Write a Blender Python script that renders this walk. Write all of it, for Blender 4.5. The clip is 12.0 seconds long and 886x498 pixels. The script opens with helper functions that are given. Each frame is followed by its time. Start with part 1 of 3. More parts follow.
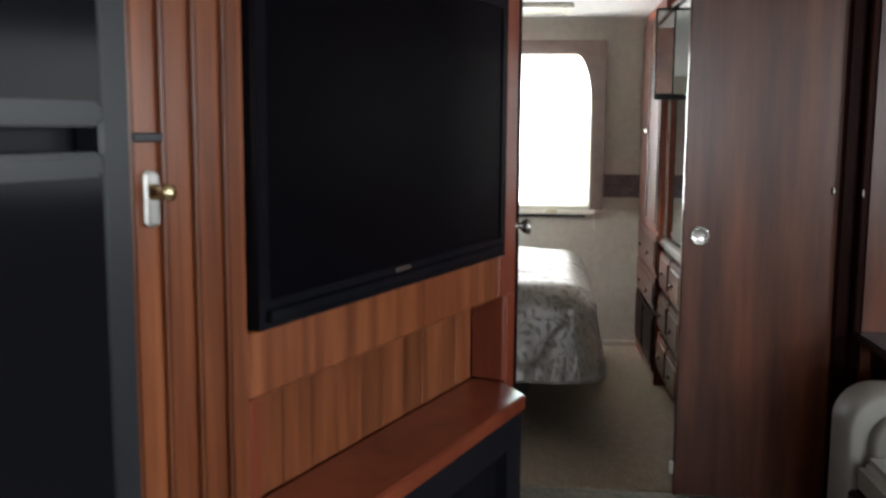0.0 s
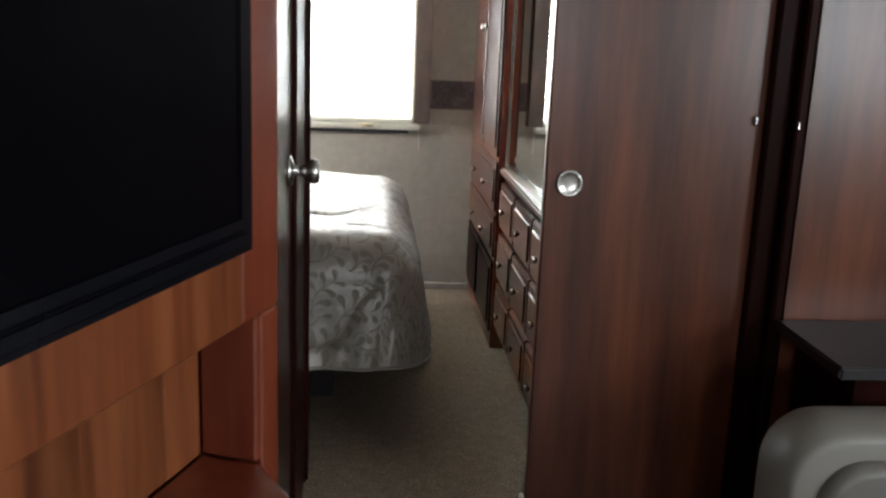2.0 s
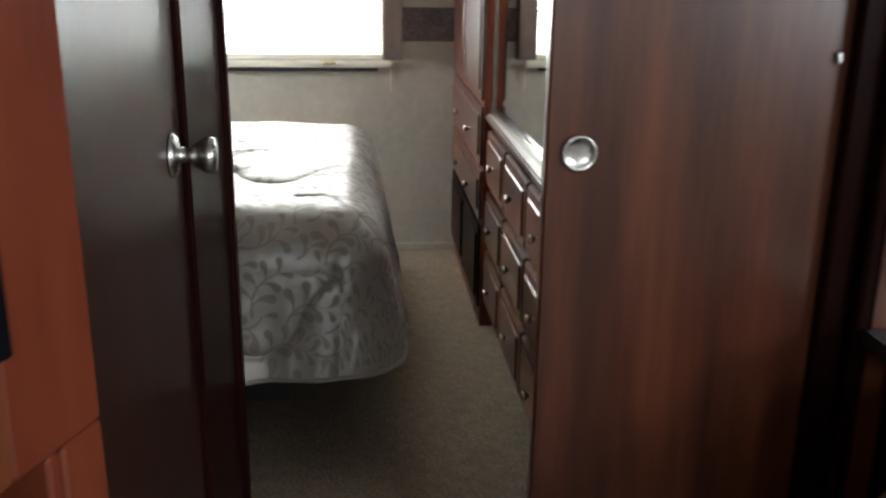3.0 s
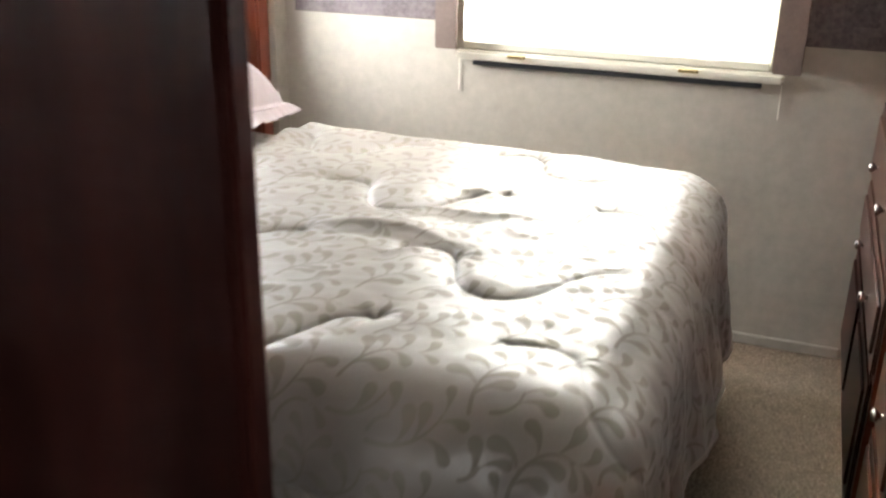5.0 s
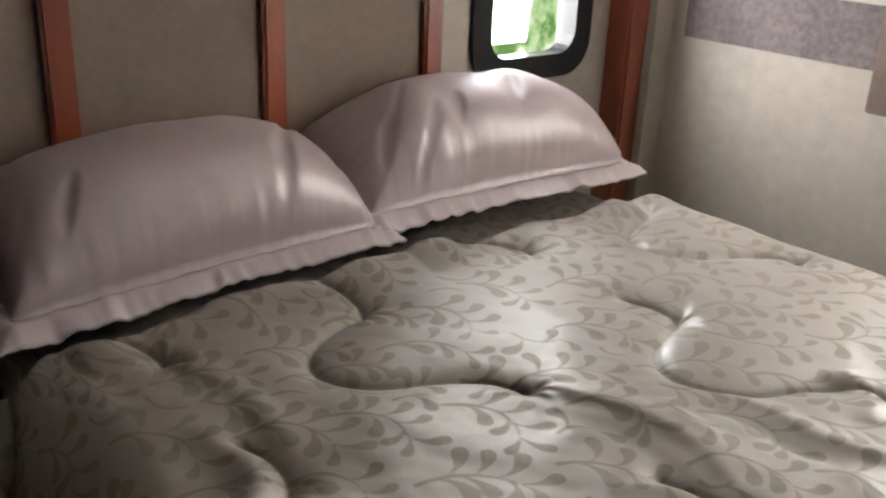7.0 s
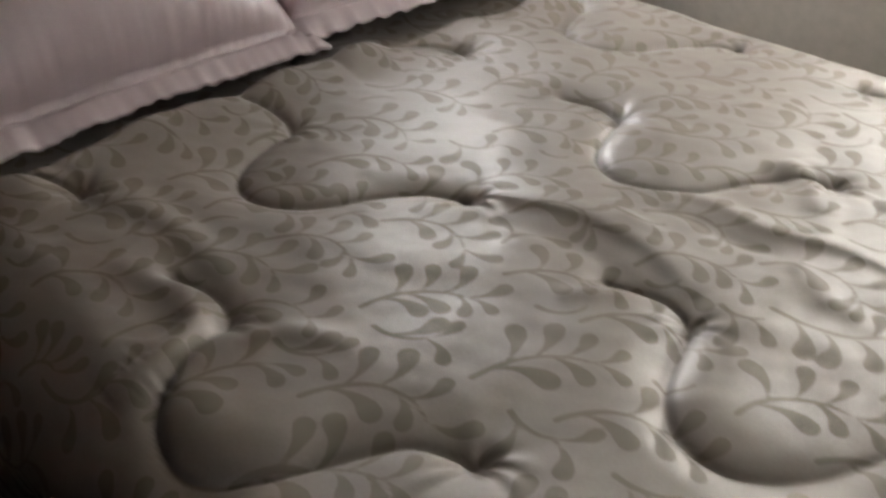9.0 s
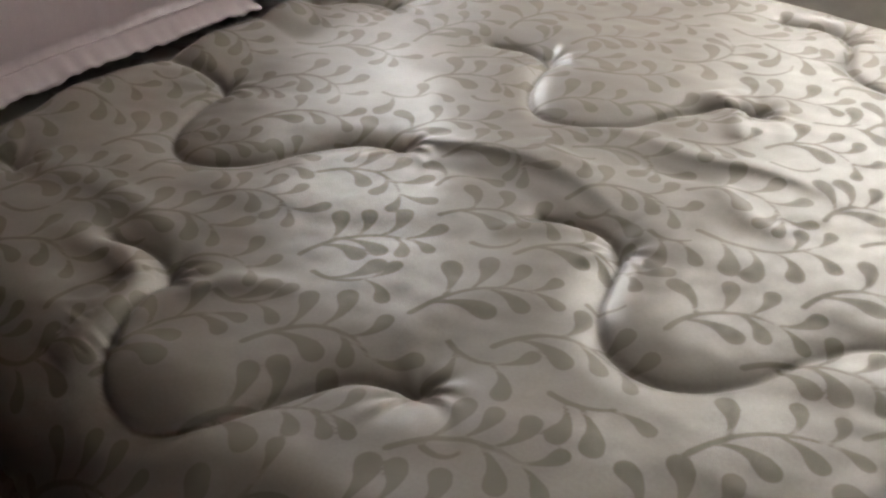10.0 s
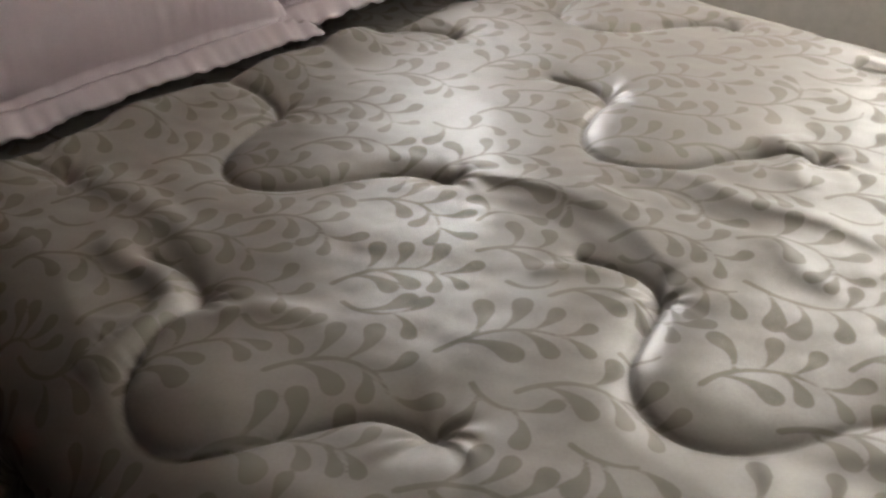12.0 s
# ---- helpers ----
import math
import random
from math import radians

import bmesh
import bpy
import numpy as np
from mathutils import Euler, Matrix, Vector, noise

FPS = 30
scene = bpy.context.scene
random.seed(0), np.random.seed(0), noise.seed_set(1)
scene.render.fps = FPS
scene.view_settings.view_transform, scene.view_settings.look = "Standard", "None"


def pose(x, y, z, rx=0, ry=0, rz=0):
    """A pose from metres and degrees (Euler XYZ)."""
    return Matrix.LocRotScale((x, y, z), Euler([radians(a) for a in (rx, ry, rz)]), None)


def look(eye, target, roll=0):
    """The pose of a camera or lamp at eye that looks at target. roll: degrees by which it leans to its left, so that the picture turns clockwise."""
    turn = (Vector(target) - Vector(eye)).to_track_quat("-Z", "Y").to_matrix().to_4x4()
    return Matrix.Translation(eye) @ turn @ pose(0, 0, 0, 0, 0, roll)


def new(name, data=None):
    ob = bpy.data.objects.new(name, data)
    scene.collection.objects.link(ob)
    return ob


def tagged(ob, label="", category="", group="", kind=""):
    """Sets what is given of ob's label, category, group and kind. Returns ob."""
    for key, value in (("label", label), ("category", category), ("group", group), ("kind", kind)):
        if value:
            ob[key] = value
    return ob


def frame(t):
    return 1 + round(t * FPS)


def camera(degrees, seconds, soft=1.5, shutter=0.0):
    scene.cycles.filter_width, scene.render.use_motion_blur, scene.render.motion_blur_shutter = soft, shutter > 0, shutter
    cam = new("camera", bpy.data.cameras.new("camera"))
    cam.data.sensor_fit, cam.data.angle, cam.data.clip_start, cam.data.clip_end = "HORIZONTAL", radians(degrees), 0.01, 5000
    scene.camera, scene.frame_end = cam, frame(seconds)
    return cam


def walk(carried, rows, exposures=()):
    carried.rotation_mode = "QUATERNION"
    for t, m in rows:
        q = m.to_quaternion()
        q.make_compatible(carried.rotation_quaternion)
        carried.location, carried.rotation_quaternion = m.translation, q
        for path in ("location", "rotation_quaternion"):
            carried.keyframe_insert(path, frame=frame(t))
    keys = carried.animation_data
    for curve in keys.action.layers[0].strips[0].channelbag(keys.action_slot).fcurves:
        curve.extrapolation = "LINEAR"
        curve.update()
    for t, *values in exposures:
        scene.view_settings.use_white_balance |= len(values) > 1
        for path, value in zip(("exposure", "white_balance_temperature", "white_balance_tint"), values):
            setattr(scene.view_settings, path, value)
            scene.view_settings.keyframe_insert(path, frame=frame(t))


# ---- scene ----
cam = camera(50.0, 12.0, soft=2.3, shutter=0.5)

PATH = [
    (0, (-0.305, -6.017, 1.38), (-0.506, -4.043, 1.123), 0.4),
    (0.3, (-0.29, -5.897, 1.361), (-0.427, -3.926, 1.051), 0.6),
    (0.5, (-0.298, -5.775, 1.362), (-0.356, -3.801, 1.041), 0.6),
    (1, (-0.327, -5.457, 1.369), (-0.244, -3.494, 0.993), 0.3),
    (1.5, (-0.28, -5.137, 1.375), (-0.131, -3.178, 1.0), 1.1),
    (2, (-0.236, -4.837, 1.366), (-0.068, -2.899, 0.905), 2.3),
    (2.5, (-0.199, -4.498, 1.345), (0.05, -2.589, 0.803), 1.5),
    (2.7, (-0.173, -4.373, 1.344), (0.072, -2.477, 0.757), 1.0),
    (4.3, (0.053, -3.347, 1.349), (-0.325, -1.494, 0.698), 2.7),
    (4.5, (0.078, -3.242, 1.353), (-0.371, -1.41, 0.688), 1.8),
    (5, (0.098, -2.917, 1.356), (-0.564, -1.171, 0.641), 1.0),
    (5.5, (0.019, -2.622, 1.304), (-0.639, -0.857, 0.631), 1.3),
    (6, (-0.067, -2.389, 1.278), (-0.973, -0.773, 0.525), -0.3),
    (6.4, (-0.087, -2.222, 1.327), (-1.332, -0.857, 0.559), 0.4),
    (6.6, (-0.065, -2.135, 1.324), (-1.432, -0.856, 0.619), 1.2),
    (8.3, (-0.167, -2.061, 1.346), (-1.52, -0.938, 0.393), 2.5),
    (8.5, (-0.157, -2.056, 1.328), (-1.456, -0.904, 0.335), 2.4),
    (9, (-0.127, -2.061, 1.311), (-1.275, -0.856, 0.203), 1.7),
    (9.5, (-0.09, -2.069, 1.3), (-1.165, -0.838, 0.148), 0.7),
    (10, (-0.081, -2.07, 1.298), (-1.143, -0.834, 0.139), -0.3),
    (10.5, (-0.08, -2.063, 1.298), (-1.166, -0.844, 0.143), -0.8),
    (11, (-0.078, -2.052, 1.299), (-1.2, -0.861, 0.149), -1.4),
    (11.5, (-0.079, -2.037, 1.299), (-1.245, -0.881, 0.157), -1.9),
    (12, (-0.065, -2.021, 1.296), (-1.264, -0.872, 0.18), -0.4),
]
walk(cam, [(t, look(eye, target, roll)) for t, eye, target, roll in PATH],
     exposures=[(0.0, 0.0, 6250, 9), (2.7, -0.05, 6250, 9), (4.5, 0.36, 6550, 12), (5.0, 0.34, 6550, 12), (5.5, 0.18, 6550, 12), (6.0, -0.15, 6600, 13), (6.6, -0.55, 6750, 14), (8.5, -0.97, 6750, 16), (10.0, -0.9, 6720, 15), (12.0, -0.82, 6720, 15)])

# ---- world and lights ----
world = bpy.data.worlds.new("sky")
scene.world = world
world.use_nodes = True
_n = world.node_tree.nodes
_sky = _n.new("ShaderNodeTexSky")
_sky.sky_type, _sky.sun_disc = "NISHITA", False
_sky.sun_elevation, _sky.sun_rotation = radians(50), radians(20)
world.node_tree.links.new(_sky.outputs["Color"], _n["Background"].inputs["Color"])
_n["Background"].inputs["Strength"].default_value = 0.12


def window_light(name, at, target, w, h, power, colour=(0.93, 0.97, 1.0)):
    data = bpy.data.lights.new(name, "AREA")
    data.shape, data.size, data.size_y, data.energy, data.color = "RECTANGLE", w, h, power, colour
    ob = new(name, data)
    ob.matrix_world = look(at, target)
    return tagged(ob, kind="structure")


sun_data = bpy.data.lights.new("sun", "SUN")
sun_data.energy, sun_data.angle, sun_data.color = 2.5, radians(0.5), (1.0, 0.95, 0.88)
sun = new("sun", sun_data)
sun.matrix_world = look((-3, 8, 10), (0, 0, 0))
tagged(sun, kind="structure")

window_light("light_bed_window", (-0.475, 0.14, 1.36), (-0.475, -1, 1.30), 0.95, 0.96, 240)
window_light("light_head_window", (-1.80, -0.43, 1.20), (-1, -0.43, 1.15), 0.22, 0.56, 31)
window_light("light_living_window", (2.45, -5.6, 1.45), (0, -5.6, 1.2), 1.8, 0.8, 66)
window_light("light_dinette_window", (2.45, -3.7, 1.42), (0, -3.7, 1.2), 1.1, 0.7, 9)
window_light("light_living_window_rear", (0.6, -9.1, 1.45), (0.6, -6, 1.2), 1.6, 0.8, 46)


# ---- materials ----
def material(name, rough=0.6, metal=0.0):
    m = bpy.data.materials.new(name)
    m.use_nodes = True
    b = m.node_tree.nodes["Principled BSDF"]
    b.inputs["Roughness"].default_value, b.inputs["Metallic"].default_value = rough, metal
    return m, m.node_tree.nodes, m.node_tree.links, b


def coords(nodes, links, scale):
    c, mp = nodes.new("ShaderNodeTexCoord"), nodes.new("ShaderNodeMapping")
    mp.inputs["Scale"].default_value = scale
    links.new(c.outputs["Object"], mp.inputs["Vector"])
    return mp.outputs["Vector"]


def noise_tex(nodes, links, vec, scale, detail=4.0, rough=0.6):
    n = nodes.new("ShaderNodeTexNoise")
    n.inputs["Scale"].default_value, n.inputs["Detail"].default_value, n.inputs["Roughness"].default_value = scale, detail, rough
    links.new(vec, n.inputs["Vector"])
    return n.outputs["Fac"]


def ramp(nodes, links, fac, stops):
    r = nodes.new("ShaderNodeValToRGB")
    r.color_ramp.elements[0].position, r.color_ramp.elements[0].color = stops[0][0], (*stops[0][1], 1)
    r.color_ramp.elements[1].position, r.color_ramp.elements[1].color = stops[-1][0], (*stops[-1][1], 1)
    for p, c in stops[1:-1]:
        r.color_ramp.elements.new(p).color = (*c, 1)
    links.new(fac, r.inputs["Fac"])
    return r.outputs["Color"]


def mix(nodes, links, fac, a, b, mode="MIX"):
    x = nodes.new("ShaderNodeMix")
    x.data_type, x.blend_type = "RGBA", mode
    for sock, v in ((x.inputs[0], fac), (x.inputs[6], a), (x.inputs[7], b)):
        if isinstance(v, (int, float)):
            sock.default_value = v
        elif isinstance(v, tuple):
            sock.default_value = (*v, 1)
        else:
            links.new(v, sock)
    return x.outputs[2]


def bump(nodes, links, b, height, strength, distance=0.002):
    p = nodes.new("ShaderNodeBump")
    p.inputs["Strength"].default_value, p.inputs["Distance"].default_value = strength, distance
    links.new(height, p.inputs["Height"])
    links.new(p.outputs["Normal"], b.inputs["Normal"])


def wood(name, dark, mid, light, rough=0.32, scale=(22, 22, 1.3), coat=0.3, spread=(0.82, 1.12)):
    m, n, l, b = material(name, rough)
    v = coords(n, l, scale)
    grain = noise_tex(n, l, v, 1.0, 6, 0.65)
    broad = noise_tex(n, l, coords(n, l, tuple(s * 0.28 for s in scale)), 1.0, 3)
    info = n.new("ShaderNodeObjectInfo")
    tone = ramp(n, l, info.outputs["Random"], [(0.0, (spread[0],) * 3), (1.0, (spread[1],) * 3)])
    c = ramp(n, l, grain, [(0.3, dark), (0.5, mid), (0.72, light)])
    c = mix(n, l, 0.75, c, ramp(n, l, broad, [(0.32, (0.55, 0.5, 0.48)), (0.65, (1.0, 1.0, 1.0))]), "MULTIPLY")
    c = mix(n, l, 1.0, c, tone, "MULTIPLY")
    l.new(c, b.inputs["Base Color"])
    b.inputs["Coat Weight"].default_value, b.inputs["Coat Roughness"].default_value = coat, 0.25
    bump(n, l, b, grain, 0.12, 0.001)
    return m


def plain(name, colour, rough, metal=0.0, vary=0.12, scale=30.0, bumps=0.1):
    m, n, l, b = material(name, rough, metal)
    v = coords(n, l, (1, 1, 1))
    f = noise_tex(n, l, v, scale, 5)
    g = noise_tex(n, l, v, scale * 0.12, 3)
    lo, hi = tuple(c * (1 - vary) for c in colour), tuple(min(1, c * (1 + vary)) for c in colour)
    c = mix(n, l, 0.5, ramp(n, l, f, [(0.3, lo), (0.7, hi)]), ramp(n, l, g, [(0.3, lo), (0.7, hi)]))
    l.new(c, b.inputs["Base Color"])
    if bumps:
        bump(n, l, b, f, bumps, 0.001)
    return m


CHERRY = wood("cherry_wood", (0.10, 0.025, 0.009), (0.195, 0.056, 0.019), (0.29, 0.096, 0.035), 0.28, coat=0.5)
CHERRY_BOARD = wood("mixed_cherry_boards", (0.11, 0.029, 0.010), (0.225, 0.067, 0.023), (0.33, 0.114, 0.041), 0.34, (20, 20, 1.4), 0.2, (0.62, 1.12))
CHERRY_RED = wood("red_cherry_wood", (0.14, 0.026, 0.011), (0.23, 0.048, 0.020), (0.29, 0.070, 0.030), scale=(9, 9, 1.0))
DARK_CHERRY = wood("dark_cherry_wood", (0.040, 0.011, 0.0065), (0.102, 0.030, 0.0145), (0.205, 0.063, 0.028), 0.30, (9, 9, 0.7), 0.1)
# Near-black cherry: the shade of the unlit hall is put into this colour.
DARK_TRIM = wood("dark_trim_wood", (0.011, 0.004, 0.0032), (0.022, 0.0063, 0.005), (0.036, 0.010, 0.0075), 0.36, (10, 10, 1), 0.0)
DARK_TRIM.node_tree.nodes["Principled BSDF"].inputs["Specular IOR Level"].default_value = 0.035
# Shaded copy of the cherry, for wardrobe fronts that get little light.
SHADED_CHERRY = wood("shaded_cherry_wood", (0.026, 0.008, 0.0055), (0.058, 0.017, 0.0105), (0.10, 0.030, 0.017), 0.32, (9, 9, 0.8), 0.1)
# Glossier copy of the dark trim wood, with the same shade in its colour.
DARK_GLOSS = wood("shaded_gloss_cherry", (0.014, 0.005, 0.0035), (0.026, 0.0076, 0.0056), (0.042, 0.012, 0.0085), 0.30, (10, 10, 1), 0.0)
DARK_GLOSS.node_tree.nodes["Principled BSDF"].inputs["Specular IOR Level"].default_value = 0.35
BLACK_GLOSS = plain("black_gloss_plastic", (0.006, 0.006, 0.008), 0.12, vary=0.05, bumps=0)
BLACK_GLOSS.node_tree.nodes["Principled BSDF"].inputs["Specular IOR Level"].default_value = 0.1
SCREEN = plain("dark_screen", (0.002, 0.002, 0.003), 0.22, vary=0.05, bumps=0)
SCREEN.node_tree.nodes["Principled BSDF"].inputs["Specular IOR Level"].default_value = 0.05
BLACK_MATT = plain("black_matt", (0.006, 0.006, 0.009), 0.45)
BLACK_MATT.node_tree.nodes["Principled BSDF"].inputs["Specular IOR Level"].default_value = 0.2
GREY_PLASTIC = plain("grey_plastic", (0.014, 0.016, 0.020), 0.35)
NICKEL = plain("brushed_nickel", (0.62, 0.60, 0.57), 0.25, 1.0, 0.06, 120, 0.03)
BRASS = plain("polished_brass", (0.72, 0.58, 0.32), 0.25, 1.0, 0.08, 80, 0.03)
WALL_PAPER = plain("mottled_beige_wallpaper", (0.43, 0.388, 0.325), 0.75, vary=0.16, scale=26, bumps=0.12)
HEAD_PAPER = plain("taupe_grasscloth_panel", (0.21, 0.155, 0.12), 0.8, vary=0.14, scale=60, bumps=0.25)
CEIL = plain("white_ceiling_panel", (0.72, 0.70, 0.66), 0.7, vary=0.04)
FABRIC_BROWN = plain("taupe_valance_fabric", (0.17, 0.12, 0.10), 0.85, vary=0.2, scale=140, bumps=0.3)
WHITE_TRIM = plain("cream_window_trim", (0.72, 0.68, 0.58), 0.4, vary=0.06)
PILLOW_SATIN = plain("mauve_satin", (0.42, 0.338, 0.348), 0.33, vary=0.06, scale=300, bumps=0.08)
PILLOW_SATIN.node_tree.nodes["Principled BSDF"].inputs["Specular IOR Level"].default_value = 0.9
PILLOW_SATIN.node_tree.nodes["Principled BSDF"].inputs["IOR"].default_value = 1.55
VINYL_SEAT = plain("pale_grey_vinyl", (0.215, 0.20, 0.175), 0.42, vary=0.06, scale=200, bumps=0.12)
VINYL_EDGE = plain("taupe_vinyl", (0.15, 0.138, 0.12), 0.45, vary=0.08, scale=200, bumps=0.12)
COUNTER = plain("dark_laminate", (0.020, 0.018, 0.018), 0.4, vary=0.4, scale=90, bumps=0)
RUBBER = plain("black_window_gasket", (0.010, 0.010, 0.011), 0.3, bumps=0)
RUBBER.node_tree.nodes["Principled BSDF"].inputs["Specular IOR Level"].default_value = 0.2
# Brown bed skirt taken to near-black: the shadow below the hem is in it.
MATTRESS = plain("shadowed_bed_skirt", (0.022, 0.017, 0.016), 0.9, vary=0.2)


def duvet_cloth():
    """Satin with a woven leaf print, whose outline is kept as a distance on the cloth's points."""
    m, n, l, b = material("ivory_satin_comforter", 0.36)
    v = coords(n, l, (1, 1, 1))
    f, g = noise_tex(n, l, v, 9, 4), noise_tex(n, l, v, 260, 3)
    c = ramp(n, l, f, [(0.3, (0.185, 0.155, 0.129)), (0.7, (0.228, 0.195, 0.166))])
    c = mix(n, l, 0.2, c, ramp(n, l, g, [(0.35, (0.155, 0.135, 0.112)), (0.65, (0.25, 0.226, 0.196))]))
    at = n.new("ShaderNodeAttribute")
    at.attribute_name = "leaf"
    edge = n.new("ShaderNodeMapRange")
    edge.inputs["From Min"].default_value, edge.inputs["From Max"].default_value = 0.0009, -0.0009
    l.new(at.outputs["Fac"], edge.inputs["Value"])
    leafy = ramp(n, l, f, [(0.3, (0.176, 0.151, 0.121)), (0.7, (0.214, 0.187, 0.153))])
    l.new(mix(n, l, edge.outputs["Result"], c, leafy), b.inputs["Base Color"])
    r = n.new("ShaderNodeMapRange")
    r.inputs["To Min"].default_value, r.inputs["To Max"].default_value = 0.42, 0.55
    gloss = n.new("ShaderNodeMapRange")
    gloss.inputs["To Min"].default_value, gloss.inputs["To Max"].default_value = 1.0, 0.22
    l.new(edge.outputs["Result"], gloss.inputs["Value"])
    l.new(gloss.outputs["Result"], b.inputs["Specular IOR Level"])
    b.inputs["IOR"].default_value = 1.62
    b.inputs["Specular Tint"].default_value = (1.0, 0.96, 0.92, 1)
    l.new(edge.outputs["Result"], r.inputs["Value"])
    l.new(r.outputs["Result"], b.inputs["Roughness"])
    b.inputs["Sheen Weight"].default_value = 0.1
    bump(n, l, b, g, 0.06, 0.001)
    return m


def carpet_pile():
    m, n, l, b = material("flecked_beige_carpet", 0.95)
    v = coords(n, l, (1, 1, 1))
    f, g, k = noise_tex(n, l, v, 125, 4, 0.75), noise_tex(n, l, v, 420, 2), noise_tex(n, l, v, 24, 4)
    c = ramp(n, l, f, [(0.34, (0.10, 0.070, 0.045)), (0.5, (0.225, 0.17, 0.118)), (0.66, (0.38, 0.30, 0.215))])
    c = mix(n, l, 0.4, c, ramp(n, l, k, [(0.38, (0.50, 0.47, 0.43)), (0.62, (1, 1, 1))]), "MULTIPLY")
    l.new(c, b.inputs["Base Color"])
    bump(n, l, b, g, 0.6, 0.003)
    return m


def vinyl_floor():
    m, n, l, b = material("mottled_stone_vinyl", 0.45)
    v = coords(n, l, (1, 1, 1))
    f, g = noise_tex(n, l, v, 7, 6, 0.7), noise_tex(n, l, v, 60, 4)
    c = ramp(n, l, f, [(0.35, (0.08, 0.068, 0.055)), (0.55, (0.17, 0.15, 0.12)), (0.7, (0.26, 0.235, 0.20))])
    c = mix(n, l, 0.3, c, ramp(n, l, g, [(0.4, (0.10, 0.09, 0.07)), (0.6, (0.34, 0.31, 0.26))]))
    l.new(c, b.inputs["Base Color"])
    return m


def border_print():
    m, n, l, b = material("stone_print_border", 0.7)
    v = coords(n, l, (14, 14, 14))
    vo = n.new("ShaderNodeTexVoronoi")
    vo.distance = "CHEBYCHEV"
    vo.inputs["Scale"].default_value = 1.0
    l.new(v, vo.inputs["Vector"])
    f = noise_tex(n, l, coords(n, l, (1, 1, 1)), 60, 5)
    c = mix(n, l, 0.55, ramp(n, l, vo.outputs["Color"], [(0.2, (0.065, 0.048, 0.050)), (0.8, (0.17, 0.135, 0.135))]),
            ramp(n, l, f, [(0.35, (0.065, 0.047, 0.050)), (0.65, (0.18, 0.145, 0.14))]))
    l.new(c, b.inputs["Base Color"])
    return m


def shade_cloth():
    m, n, l, b = material("white_pleated_shade", 0.8)
    b.inputs["Base Color"].default_value = (0.9, 0.89, 0.86, 1)
    t = n.new("ShaderNodeBsdfTranslucent")
    t.inputs["Color"].default_value = (0.95, 0.94, 0.9, 1)
    x = n.new("ShaderNodeMixShader")
    x.inputs["Fac"].default_value = 0.75
    l.new(b.outputs["BSDF"], x.inputs[1])
    l.new(t.outputs["BSDF"], x.inputs[2])
    l.new(x.outputs["Shader"], n["Material Output"].inputs["Surface"])
    return m


def glass_pane():
    m, n, l, b = material("clear_glass", 0.02)
    b.inputs["Base Color"].default_value = (0.95, 0.97, 0.96, 1)
    b.inputs["Transmission Weight"].default_value = 1.0
    b.inputs["IOR"].default_value = 1.1
    return m


def mirror_glass():
    m, n, l, b = material("silvered_mirror", 0.01, 1.0)
    b.inputs["Base Color"].default_value = (0.86, 0.88, 0.87, 1)
    return m


def garden_backdrop():
    m, n, l, b = material("glowing_garden", 0.9)
    f = noise_tex(n, l, coords(n, l, (1, 1, 1)), 2.4, 5, 0.7)
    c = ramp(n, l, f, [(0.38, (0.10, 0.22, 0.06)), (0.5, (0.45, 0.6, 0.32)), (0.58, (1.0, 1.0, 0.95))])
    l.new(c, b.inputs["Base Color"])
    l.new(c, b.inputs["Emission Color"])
    # The sheet's own emission stands in for daylight on the garden.
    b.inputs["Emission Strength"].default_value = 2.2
    return m


DUVET, CARPET, VINYL, BORDER = duvet_cloth(), carpet_pile(), vinyl_floor(), border_print()
SHADE, GLASS, MIRROR, GARDEN = shade_cloth(), glass_pane(), mirror_glass(), garden_backdrop()


# ---- mesh helpers ----
def box(bm, x0, x1, y0, y1, z0, z1, bev=0.0, seg=1):
    g = bmesh.ops.create_cube(bm, size=1.0)
    vs = g["verts"]
    bmesh.ops.transform(bm, matrix=Matrix.LocRotScale(((x0 + x1) / 2, (y0 + y1) / 2, (z0 + z1) / 2), None, (abs(x1 - x0), abs(y1 - y0), abs(z1 - z0))), verts=vs)
    if bev:
        es = list({e for v in vs for e in v.link_edges})
        bmesh.ops.bevel(bm, geom=es, offset=bev, segments=seg, affect="EDGES", clamp_overlap=True)


def boxed(*a, **k):
    bm = bmesh.new()
    box(bm, *a, **k)
    return bm


def lathe(profile, steps=24, axis="Z"):
    """A turned solid from (radius, height) pairs."""
    bm = bmesh.new()
    rings = []
    for r, h in profile:
        rings.append([bm.verts.new((r * math.cos(2 * math.pi * i / steps), r * math.sin(2 * math.pi * i / steps), h)) for i in range(steps)])
    for a, b in zip(rings, rings[1:]):
        for i in range(steps):
            j = (i + 1) % steps
            bm.faces.new((a[i], a[j], b[j], b[i]))
    bm.faces.new(rings[0][::-1])
    bm.faces.new(rings[-1])
    if axis == "X":
        bmesh.ops.rotate(bm, cent=(0, 0, 0), matrix=Matrix.Rotation(radians(90), 3, "Y"), verts=bm.verts)
    if axis == "-X":
        bmesh.ops.rotate(bm, cent=(0, 0, 0), matrix=Matrix.Rotation(radians(-90), 3, "Y"), verts=bm.verts)
    if axis == "-Y":
        bmesh.ops.rotate(bm, cent=(0, 0, 0), matrix=Matrix.Rotation(radians(90), 3, "X"), verts=bm.verts)
    return bm


